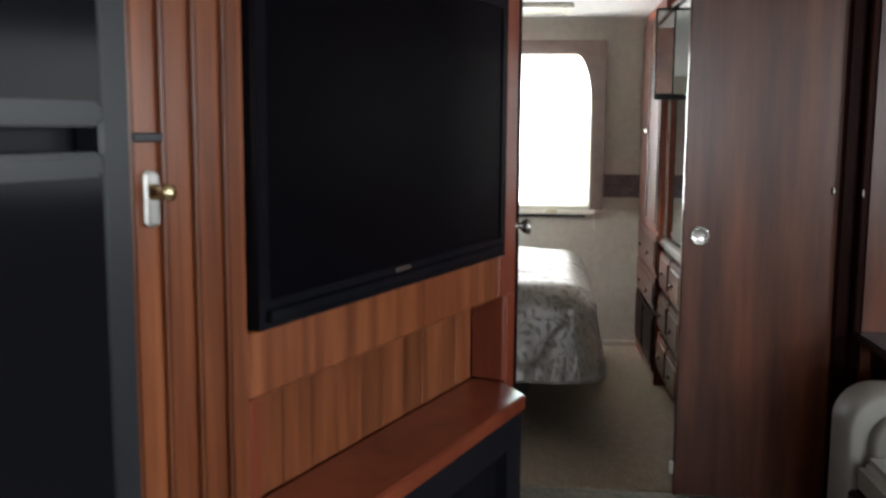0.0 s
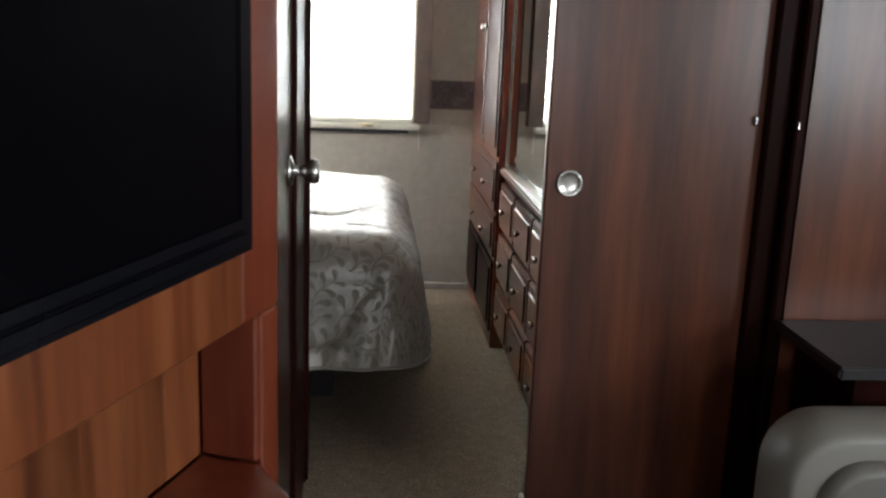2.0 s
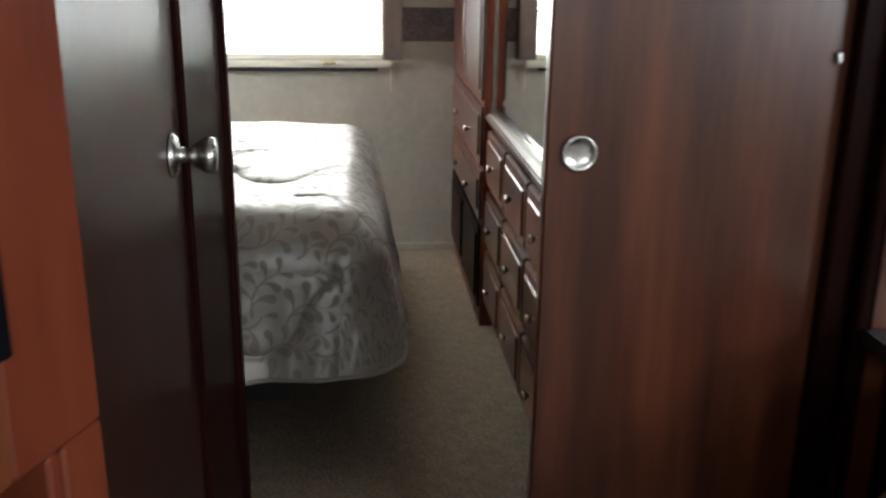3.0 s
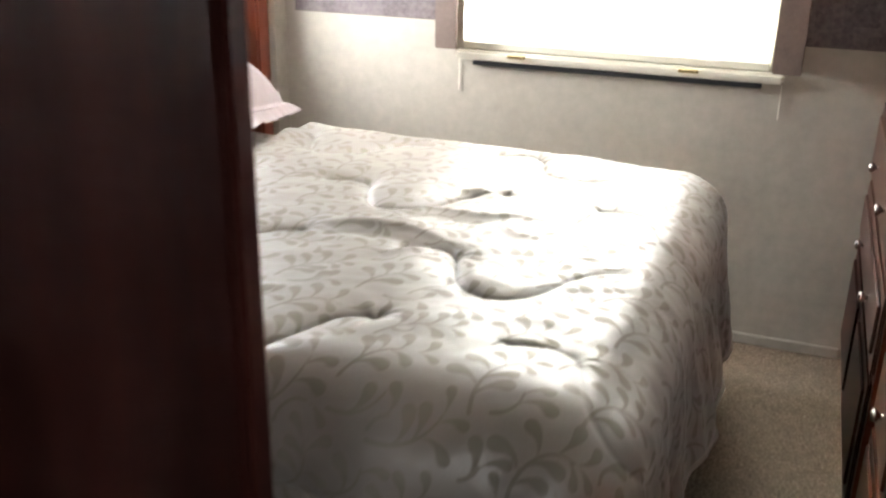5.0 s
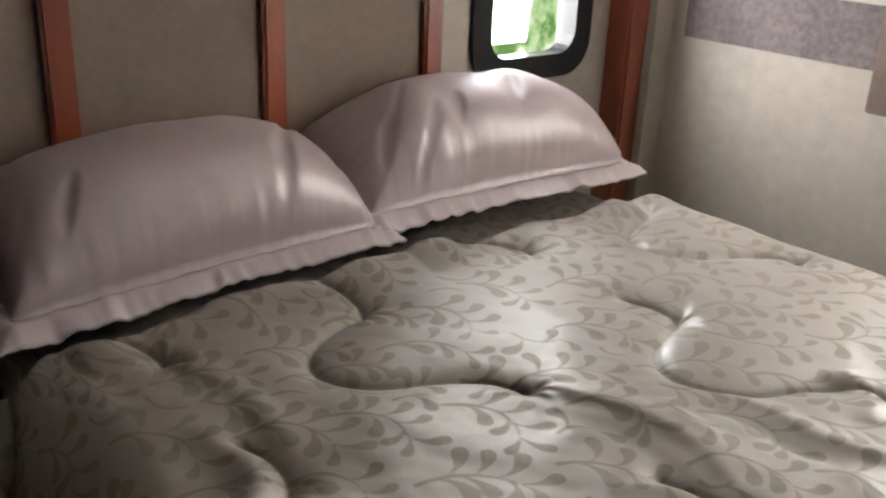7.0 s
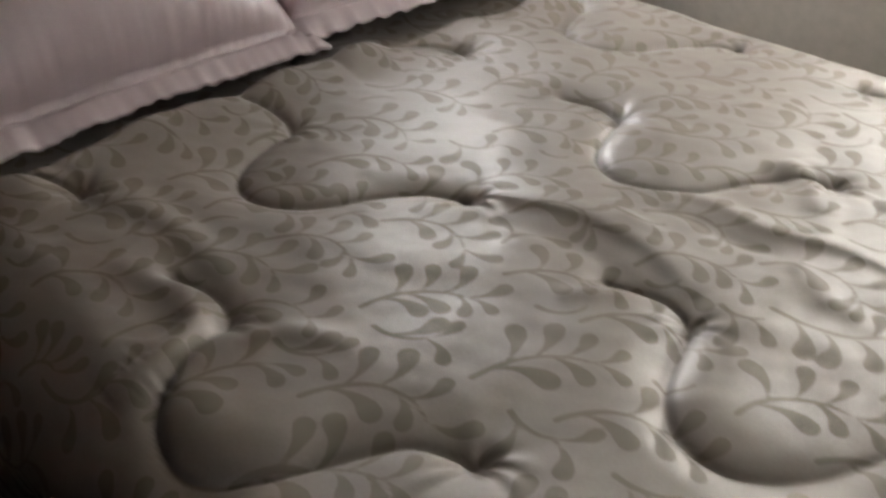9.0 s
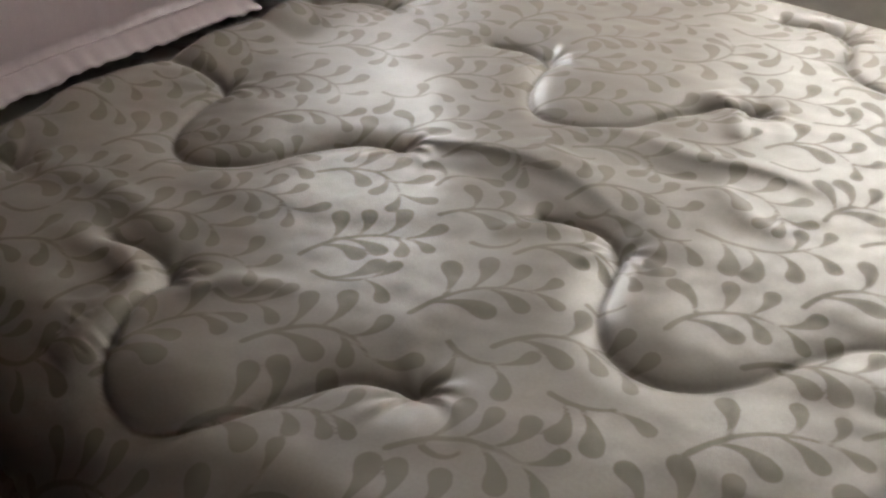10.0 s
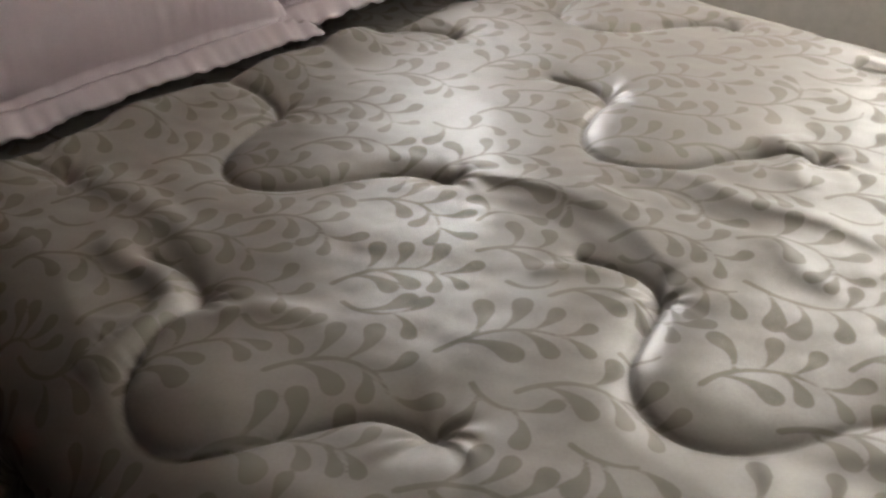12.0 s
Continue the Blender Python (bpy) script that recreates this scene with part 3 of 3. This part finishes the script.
part("back", boxed(T0 + 0.02, T1 - 0.02, 0.0605, 0.10, TB + 0.02, TT - 0.02), BLACK_MATT, tv)
part("lower_bar", boxed(T0 + 0.02, T1 - 0.02, -0.026, -0.0185, TB + 0.010, TB + 0.034, bev=0.006, seg=2), BLACK_GLOSS, tv)
part("badge", boxed(-0.742, -0.678, -0.0215, -0.0185, TB + 0.036, TB + 0.045, bev=0.001), NICKEL, tv, "small silver maker's badge")
latch = thing("cabinet_latch", "polished brass latch on the cabinet stile", "latch", m=TVM)
part("plate", boxed(-1.474, -1.444, -0.022, -0.0125, 1.235, 1.315, bev=0.008, seg=3), NICKEL, latch)
bm = lathe([(0.010, 0.0), (0.012, 0.004), (0.008, 0.010), (0.008, 0.018), (0.013, 0.024), (0.012, 0.032), (0.004, 0.035)], 18, "-Y")
bmesh.ops.translate(bm, vec=(-1.459, -0.021, 1.285), verts=bm.verts)
part("catch", bm, BRASS, latch, "worn brass catch", smooth=True)
part("tongue", boxed(-1.500, -1.445, -0.030, -0.0225, 1.355, 1.368, bev=0.002), GREY_PLASTIC, latch)

# ---- refrigerator beside the cabinet ----
fridge = thing("refrigerator", "glossy black refrigerator with grey door edges", "refrigerator", m=TVM)
part("body", boxed(-2.22, -1.512, 0.02, 0.62, 0.05, CEILING_Z - 0.05), BLACK_MATT, fridge)
part("trim_side", boxed(-1.560, -1.506, -0.03, 0.02, 0.0, CEILING_Z - 0.02, bev=0.006), GREY_PLASTIC, fridge, "slate grey side trim")
d = part("lower_door", boxed(-2.22, -1.566, -0.045, 0.015, 0.10, 1.345, bev=0.010, seg=3), BLACK_GLOSS, fridge)
part("door_cap", boxed(-2.20, -1.575, -0.052, 0.0, 1.312, 1.343, bev=0.006, seg=2), GREY_PLASTIC, d)
d = part("freezer_door", boxed(-2.22, -1.566, -0.045, 0.015, 1.375, 1.95, bev=0.010, seg=3), BLACK_GLOSS, fridge)
part("door_cap", boxed(-2.20, -1.575, -0.052, 0.0, 1.378, 1.408, bev=0.006, seg=2), GREY_PLASTIC, d)

# ---- dinette bench and table ----
bench = thing("dinette_bench", "pale grey vinyl dinette bench with taupe piped back", "bench")
part("base", boxed(0.64, 1.82, -3.62, -3.02, 0.0, 0.30, bev=0.01), DARK_TRIM, bench)
def bolster(w, h, rad, y0, y1, soft):
    """A rounded upright cushion whose rim curves over towards both faces."""
    bm = bmesh.new()
    rings = []
    for k in range(13):
        a = math.pi * k / 12
        inset = soft * (1 - math.sin(a))
        y = (y0 + y1) / 2 - (y1 - y0) / 2 * math.cos(a)
        rings.append([bm.verts.new((x, y, z)) for x, z in rounded(1.225, 0.33, w - 2 * inset, h - 2 * inset, max(rad - inset, 0.03), 10)])
    n = len(rings[0])
    for p, q in zip(rings, rings[1:]):
        for i in range(n):
            bm.faces.new((p[i], p[(i + 1) % n], q[(i + 1) % n], q[i]))
    bm.faces.new(rings[0])
    bm.faces.new(rings[-1])
    return bm


part("backrest", bolster(1.22, 0.56, 0.125, -3.15, -2.98, 0.030), VINYL_SEAT, bench, smooth=True)
part("back_cushion", bolster(1.08, 0.43, 0.10, -3.185, -3.12, 0.025), VINYL_EDGE, bench, smooth=True)
bm = boxed(0.645, 1.81, -3.66, -3.18, 0.301, 0.42, bev=0.03, seg=3)
part("seat_cushion", bm, VINYL_SEAT, bench)
table = thing("side_counter", "dark laminate counter on a dark base against the wood panel", "counter")
part("top", boxed(0.80, 2.2, -2.97, -2.6205, 0.645, 0.675, bev=0.006, seg=2), COUNTER, table)
part("base", boxed(0.86, 2.15, -2.93, -2.64, 0.0, 0.645), DARK_TRIM, table)


# ---- bed ----
BX1, BY0, BY1, BZ, BR = -0.175, -1.715, -0.505, 0.672, 0.135
bed = thing("bed", "bed with a shadow-coloured base and mattress against the panelled wall", "bed")
part("base", boxed(-1.66, -0.34, -1.50, -0.56, 0.0, 0.30), MATTRESS, bed)
part("mattress", boxed(-1.66, -0.11, -1.78, -0.44, 0.302, 0.605, bev=0.05, seg=3), MATTRESS, bed)

# one quilting motif: a short run up to a gather, a round lobe, and a run out to the next gather
WAVE = [(-0.11, 0.0), (-0.05, 0.015), (0.0, 0.0), (0.018, -0.05), (0.040, -0.108), (0.075, -0.147), (0.120, -0.160), (0.165, -0.145), (0.205, -0.100), (0.235, -0.035), (0.265, 0.012), (0.30, 0.034), (0.325, 0.040)]
ROWS = ((-0.185, -0.165), (-0.525, -0.535), (-0.182, -0.895), (-0.494, -1.283), (-0.175, -1.615), (-0.50, -1.99))
STARTS = [(px - 0.668 * k, py - 0.025 * k) for px, py in ROWS for k in (-1, 0, 1, 2)]


def spline(ctrl, n):
    """A smooth run of n points for each step between control points."""
    ctrl, pts = np.array(ctrl), []
    for i in range(len(ctrl) - 1):
        p0, p1, p2, p3 = ctrl[max(i - 1, 0)], ctrl[i], ctrl[i + 1], ctrl[min(i + 2, len(ctrl) - 1)]
        for s in np.linspace(0, 1, n, endpoint=False):
            pts.append(0.5 * (2 * p1 + (p2 - p0) * s + (2 * p0 - 5 * p1 + 4 * p2 - p3) * s * s + (3 * p1 - p0 - 3 * p2 + p3) * s ** 3))
    return np.array(pts)


STITCH = np.concatenate([spline([(px + a, py + b) for a, b in WAVE], 22) for px, py in STARTS])
PINCH = [(px + a, py + b) for px, py in STARTS for a, b in ((0.0, 0.0), (0.325, 0.040))]
HANG = 0.36
STEP = 0.0040
us, vs = np.arange(-1.60, BX1 + HANG + BR, STEP), np.arange(BY0 - HANG - BR, BY1 + HANG + BR, STEP)
nu, nv = len(us), len(vs)
gu, gv = np.meshgrid(us, vs, indexing="ij")


def window_of(u, v, reach):
    """The part of the cloth's grid within reach of (u, v)."""
    i0, i1 = np.searchsorted(us, (u - reach, u + reach))
    j0, j1 = np.searchsorted(vs, (v - reach, v + reach))
    return slice(i0, i1), slice(j0, j1)


# distances from the quilting lines, the gathers and the printed leaves
seam, gather, twist = np.full((nu, nv), 0.14), np.full((nu, nv), 0.14), np.zeros((nu, nv))
for u, v in STITCH:
    w = window_of(u, v, 0.14)
    seam[w] = np.minimum(seam[w], np.hypot(gu[w] - u, gv[w] - v))
for u, v in PINCH:
    w = window_of(u, v, 0.14)
    d = np.hypot(gu[w] - u, gv[w] - v)
    twist[w] = np.where(d < gather[w], np.arctan2(gv[w] - v, gu[w] - u), twist[w])
    gather[w] = np.minimum(gather[w], d)
leafs = np.full((nu, nv), 0.02)
rng = np.random.default_rng(7)


def stroke(centre, width):
    """Print a tapering stroke along the centre points."""
    for (u, v), (u2, v2), w0, w1 in zip(centre, centre[1:], width, width[1:]):
        w = window_of((u + u2) / 2, (v + v2) / 2, max(abs(u2 - u), abs(v2 - v)) / 2 + w0 + 0.012)
        du, dv = u2 - u, v2 - v
        t = np.clip(((gu[w] - u) * du + (gv[w] - v) * dv) / max(du * du + dv * dv, 1e-12), 0, 1)
        leafs[w] = np.minimum(leafs[w], np.hypot(gu[w] - u - t * du, gv[w] - v - t * dv) - (w0 + (w1 - w0) * t))


def free(u, v):
    """How far the cloth place (u, v) lies from the print laid so far."""
    i, j = int(round((u - us[0]) / STEP)), int(round((v - vs[0]) / STEP))
    return leafs[min(max(i, 0), nu - 1), min(max(j, 0), nv - 1)]


def leaf(u0, v0, ang, curl, size):
    """A comma-shaped leaf with a round fat end, left out where it would touch another."""
    s = np.linspace(0, 1, 8)
    a = ang + curl * s
    c = np.stack([u0 + np.cumsum(np.cos(a)) * size / 8, v0 + np.cumsum(np.sin(a)) * size / 8], axis=1)
    if min(free(*c[5]), free(*c[7])) < 0.0108:
        return
    stroke(c.tolist(), (size * (0.030 + 0.174 * np.minimum(1, s * 1.12) ** 1.7)).tolist())


def sprig(u0, v0, ang, curl, length):
    """One scroll: a curling stem with fat-ended leaves set in pairs along both sides."""
    k = 18
    s = np.linspace(0, 1, k)
    a = ang + curl * s ** 1.3
    cu, cv = u0 + np.cumsum(np.cos(a)) * length / k, v0 + np.cumsum(np.sin(a)) * length / k
    if min(free(cu[i], cv[i]) for i in range(3, k, 2)) < 0.0092:
        return
    stroke(np.stack([cu, cv], axis=1).tolist(), (0.0036 - 0.0018 * s).tolist())
    leaf(cu[-1], cv[-1], a[-1], 0.7 if curl > 0 else -0.7, 0.040)
    for i in range(4, k - 1, 4):
        for side in (1, -1):
            j = i + (1 if side > 0 else -1)
            leaf(cu[j], cv[j], a[j] + side * rng.uniform(0.35, 0.55), side * rng.uniform(0.7, 1.5), rng.uniform(0.049, 0.063) * (1.1 - 0.35 * i / k))


for sweep, lengths in ((0, (0.125, 0.155)), (1, (0.085, 0.11)), (2, (0.055, 0.075)), (3, (0.04, 0.055))):
    for gi in range(23):
        for gj in range(36):
            u0 = -1.66 + gi * 0.094 + (0.047 if (gj + sweep) % 2 else 0.0) + rng.uniform(-0.02, 0.02)
            v0 = BY0 - 0.54 + gj * 0.066 + sweep * 0.03 + rng.uniform(-0.02, 0.02)
            turn = 1 if gj % 2 else -1
            sprig(u0, v0, 0.7 + turn * 0.75 + rng.uniform(-0.5, 0.5), -turn * rng.uniform(0.9, 1.9), rng.uniform(*lengths))


def drape(u, v, lift):
    """The cloth place (u, v) laid over the mattress: flat above, rounded over the edges, hanging beside."""
    cx, cy = np.clip(u, None, BX1), np.clip(v, BY0, BY1)
    dx, dy = u - cx, v - cy
    d = np.hypot(dx, dy)
    safe = np.maximum(d, 1e-6)
    nx, ny = dx / safe, dy / safe
    quarter = BR * math.pi / 2
    ang = np.minimum(d, quarter) / BR
    hang = np.maximum(d - quarter, 0)
    ripple = np.array([noise.noise((a * 6.0, b * 6.0, 9.1)) + 0.45 * noise.noise((a * 13.0, b * 13.0, 2.1)) if h > 0 else 0.0 for a, b, h in zip(cx, cy, hang)]) * np.minimum(hang / 0.22, 1) * 0.040
    out = BR * np.sin(ang) + 0.14 * hang + ripple
    x = cx + nx * (out + lift * np.sin(ang))
    y = cy + ny * (out + lift * np.sin(ang))
    z = BZ - BR * (1 - np.cos(ang)) - hang * 0.985 + lift * np.cos(ang)
    return np.stack([x, y, z], axis=1)


fu, fv = gu.ravel().copy(), gv.ravel().copy()
calm = np.interp(gu, (-0.42, -0.20), (1.0, 0.3))
lift = calm * (0.017 * (1 - np.exp(-(seam / 0.024))) - 0.004 * np.exp(-(seam / 0.004) ** 2) - 0.005 * np.exp(-(gather / 0.020) ** 2) + 0.0030 * np.cos(7 * twist + 2.3 * np.sin(2 * twist + 40 * gu)) * np.exp(-gather / 0.040) * np.minimum(gather / 0.012, 1))


def ridge(ctrl, width, height, lean=0.0):
    """Push the cloth up (or down) along a soft fold that fades out at both ends."""
    pts = spline(ctrl, 30)
    best, add = np.full((nu, nv), 9.0), np.zeros((nu, nv))
    for k, (u, v) in enumerate(pts):
        w = window_of(u, v, 3.2 * width)
        d = np.hypot(gu[w] - u, gv[w] - v)
        fade = math.sin(math.pi * (k + 0.5) / len(pts)) ** 0.6
        side = 1 + lean * np.sign(gv[w] - v)
        add[w] = np.where(d < best[w], 0.8 * height * fade * np.exp(-(d / (width * side)) ** 2), add[w])
        best[w] = np.minimum(best[w], d)
    return add


# drawn folds between the gathers, and the ruck that runs towards the foot
lift += ridge([(-0.84, -1.272), (-0.74, -1.215), (-0.62, -1.203), (-0.51, -1.238)], 0.026, 0.013, 0.35)
lift += ridge([(-0.80, -1.305), (-0.72, -1.268), (-0.62, -1.258), (-0.535, -1.282)], 0.018, -0.006)
lift += ridge([(-0.73, -1.095), (-0.62, -1.058), (-0.53, -1.062), (-0.43, -1.035), (-0.32, -1.04)], 0.019, 0.009, 0.3)
lift += ridge([(-0.66, -1.12), (-0.60, -1.100), (-0.54, -1.108), (-0.46, -1.09)], 0.017, -0.007)
lift += ridge([(-0.47, -1.10), (-0.42, -1.14), (-0.36, -1.15)], 0.016, 0.006)
lift += ridge([(-0.70, -1.14), (-0.66, -1.17), (-0.60, -1.17)], 0.014, 0.006)
lift += ridge([(-0.60, -0.865), (-0.55, -0.90), (-0.50, -0.98)], 0.022, 0.012)
lift += ridge([(-0.62, -1.36), (-0.58, -1.31), (-0.53, -1.27)], 0.014, 0.008)
lift += ridge([(-1.02, -1.675), (-0.93, -1.655), (-0.86, -1.665), (-0.83, -1.72), (-0.83, -1.80)], 0.026, 0.018, 0.2)
lift += ridge([(-0.98, -1.72), (-0.92, -1.705), (-0.88, -1.74)], 0.030, -0.007)
lift += ridge([(-1.16, -1.60), (-1.02, -1.585), (-0.90, -1.60)], 0.022, 0.009)
lift += ridge([(-0.80, -1.66), (-0.77, -1.61), (-0.70, -1.57)], 0.016, 0.008)
lift = lift.ravel()
lift = lift + np.array([noise.noise((x * 4.0 + y * 2.0, y * 7.0 - x * 4.0, 3.7)) * 0.006 + noise.noise((x * 13.0 + y * 4, y * 17.0 - x * 6, 1.3)) * 0.0026 + noise.noise((x * 31.0 + y * 12, y * 38.0 - x * 20, 8.1)) * 0.0009 for x, y in zip(fu, fv)])
# rucked up in front of the pillows, dropping behind the ruck
crest = np.array([-1.270 + 0.035 * noise.noise((y * 6.0, 1.1, 7.7)) for y in vs])
tall = np.array([0.016 + 0.055 * max(0.0, noise.noise((y * 9.5, 2.4, 4.4)) + 0.15) for y in vs]) * np.interp(vs, (-1.75, -1.6, -1.15, -0.95), (0.4, 1.0, 1.0, 0.25))
back = gu - crest[None, :]
lift = lift + (tall[None, :] * np.where(back > 0, np.exp(-(back / 0.06) ** 2), np.exp(-(back / 0.03) ** 2)) - 0.045 * np.clip(-back / 0.06, 0, 1)).ravel()
# the foot corners of the cloth are cut round
ex, ey = np.maximum(fu - BX1, 0), np.maximum(np.maximum(BY0 - fv, fv - BY1), 0)
ed = np.hypot(ex, ey)
shrink = np.where(ed > HANG + BR, (HANG + BR) / np.maximum(ed, 1e-6), 1.0)
fu = np.where(ex > 0, BX1 + ex * shrink, fu)
# on the near side the cloth is pulled up towards the head of the bed
shrink = shrink * np.where(fv < BY0, np.interp(gu.ravel(), (-1.35, -0.95, -0.6), (0.2, 0.75, 1.0)), 1.0)
fv = np.where(fv < BY0, BY0 - ey * shrink, np.where(fv > BY1, BY1 + ey * shrink, fv))
co = drape(fu, fv, lift)
idx = np.arange(nu * nv).reshape(nu, nv)
quads = np.stack([idx[:-1, :-1], idx[1:, :-1], idx[1:, 1:], idx[:-1, 1:]], axis=-1).reshape(-1, 4)
comforter = thing("comforter", "ivory satin quilted comforter with leaf print over the bed", "comforter")
me = bpy.data.meshes.new("quilted_top")
me.from_pydata(co.tolist(), [], quads.tolist())
me.attributes.new("leaf", "FLOAT", "POINT").data.foreach_set("value", leafs.ravel().astype(np.float32))
me.materials.append(DUVET)
me.shade_smooth()
top = new("quilted_top", me)
top.parent = comforter


def tube(path, radius, sides=6, closed=False):
    """A thin roll along a path of points."""
    p = np.array(path)
    t = np.gradient(p, axis=0)
    t /= np.maximum(np.linalg.norm(t, axis=1, keepdims=True), 1e-9)
    ref = np.array([0.31, 0.22, 0.92])
    a_ = np.cross(t, ref)
    a_ /= np.maximum(np.linalg.norm(a_, axis=1, keepdims=True), 1e-9)
    b_ = np.cross(t, a_)
    bm = bmesh.new()
    rings = [[bm.verts.new(c + radius * (math.cos(2 * math.pi * k / sides) * x + math.sin(2 * math.pi * k / sides) * y)) for k in range(sides)] for c, x, y in zip(p, a_, b_)]
    pairs = list(zip(rings, rings[1:])) + ([(rings[-1], rings[0])] if closed else [])
    for q, w in pairs:
        for k in range(sides):
            bm.faces.new((q[k], q[(k + 1) % sides], w[(k + 1) % sides], w[k]))
    return bm


sheet = co.reshape(nu, nv, 3)
rim = np.concatenate([sheet[::4, 0], sheet[-1, ::4], sheet[::-4, -1]])
part("hem", tube(rim, 0.006), DUVET, comforter, "rolled satin hem", smooth=True)


def pillow(m, label, seed, ly=0.345):
    """A plump pillow sham with a flange outside a stitched seam; long side along local Y."""
    p = thing("pillow", label, "pillow", "pillows on the bed", m=m)
    n = 130
    lx, fl, h = 0.152, 0.044, 0.155

    def height(x, y, side):
        a, b = x / (lx + fl), y / (ly + fl)
        qx, qy = min(1, abs(x) / lx), min(1, abs(y) / ly)
        body = max(0.0, 1 - qx ** 2.6) ** 0.5 * max(0.0, 1 - qy ** 2.8) ** 0.5
        edge = 1.0 - body
        along = noise.noise((x * 5 + seed, y * 29, 2.0)) if abs(a) > abs(b) else noise.noise((x * 24, y * 5 + seed, 5.0))
        crease = 0.005 * edge * along * abs(noise.noise((x * 3 + seed, y * 6, 7.0)) + 0.25) + 0.012 * body * noise.noise((x * 5, y * 9, seed))
        crease -= 0.026 * max(0.0, noise.noise((x * 7 + seed, y * 17 + x * 9, 8.0)) - 0.28) * min(1, 4 * body)
        # gathers drawn up along the stitched seam
        inside = min(lx - abs(x), ly - abs(y))
        run = y if lx - abs(x) < ly - abs(y) else x
        crease += (0.0065 * noise.noise((run * 34 + seed, inside * 6, 3.3)) + 0.0045 * noise.noise((run * 70, inside * 9, seed))) * math.exp(-abs(inside - 0.010) / 0.017)
        seam_dip = 0.006 * math.exp(-(max(abs(x) - lx, abs(y) - ly) / 0.006) ** 2)
        out = max(abs(x) - lx, abs(y) - ly, 0.0)
        droop = 0.42 * out + 2.5 * out * out
        crease += out * (0.26 * noise.noise((run * 26 + seed, 1.7, seed)) + 0.12 * noise.noise((run * 60, 4.1, seed)))
        return side * (h * (0.62 if side < 0 else 1.0) * body + 0.003) * (0 if side == 0 else 1) + crease - droop - seam_dip

    def squeeze(x, y):
        return x * (1 - 0.06 * (1 - abs(y) / (ly + fl)) * (abs(x) / (lx + fl)) ** 2)

    grid = {}
    bm = bmesh.new()
    for side in (1, -1):
        for i in range(n + 1):
            for j in range(n + 1):
                x, y = (-1 + 2 * i / n) * (lx + fl), (-1 + 2 * j / n) * (ly + fl)
                key = (i, j, 0 if i in (0, n) or j in (0, n) else side)
                if key not in grid:
                    grid[key] = bm.verts.new((squeeze(x, y), y, height(x, y, key[2])))
        for i in range(n):
            for j in range(n):
                bm.faces.new([grid.get((a, b, side)) or grid[(a, b, 0)] for a, b in ((i, j), (i + 1, j), (i + 1, j + 1), (i, j + 1))])
    part("case", bm, PILLOW_SATIN, p, smooth=True)
    path = [(-lx + 2 * lx * k / 40, -ly) for k in range(40)] + [(lx, -ly + 2 * ly * k / 60) for k in range(60)] + [(lx - 2 * lx * k / 40, ly) for k in range(40)] + [(-lx, ly - 2 * ly * k / 60) for k in range(60)]
    part("seam", tube([(squeeze(x, y), y, height(x, y, 1) + 0.0015) for x, y in path], 0.0022, 5, True), PILLOW_SATIN, p, "raised stitched seam", smooth=True)
    return p


pillow(pose(-1.505, -1.455, 0.757, 0, 12, 3), "plump mauve satin pillow leaning by the headboard", 1.0, 0.322)
pillow(pose(-1.525, -0.775, 0.770, 0, 12, -3), "plump mauve satin pillow in the bed corner", 6.0, 0.332)

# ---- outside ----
structure("backdrop_garden", boxed(-5.2, -5.15, -6.0, 5.0, -1.0, 4.0), GARDEN, "glowing garden backdrop beyond the small window", "backdrop")
structure("ground", boxed(-60, 60, -60, 60, -1.1, -1.0), CARPET, "dry ground outside", "ground")

vent = thing("ceiling_vent", "white square roof vent with a louvred grille", "vent")
VX, VY = -0.33, -0.50
part("frame", ring([(VX - 0.19, VY - 0.19), (VX + 0.19, VY - 0.19), (VX + 0.19, VY + 0.19), (VX - 0.19, VY + 0.19)], [(VX - 0.15, VY - 0.15), (VX + 0.15, VY - 0.15), (VX + 0.15, VY + 0.15), (VX - 0.15, VY + 0.15)], "Z", CEILING_Z - 0.025, CEILING_Z - 0.001), WHITE_TRIM, vent)
for k in range(9):
    y = VY - 0.135 + k * 0.034
    part("slat", boxed(VX - 0.15, VX + 0.15, y - 0.011, y + 0.011, CEILING_Z - 0.018, CEILING_Z - 0.014), WHITE_TRIM, vent)
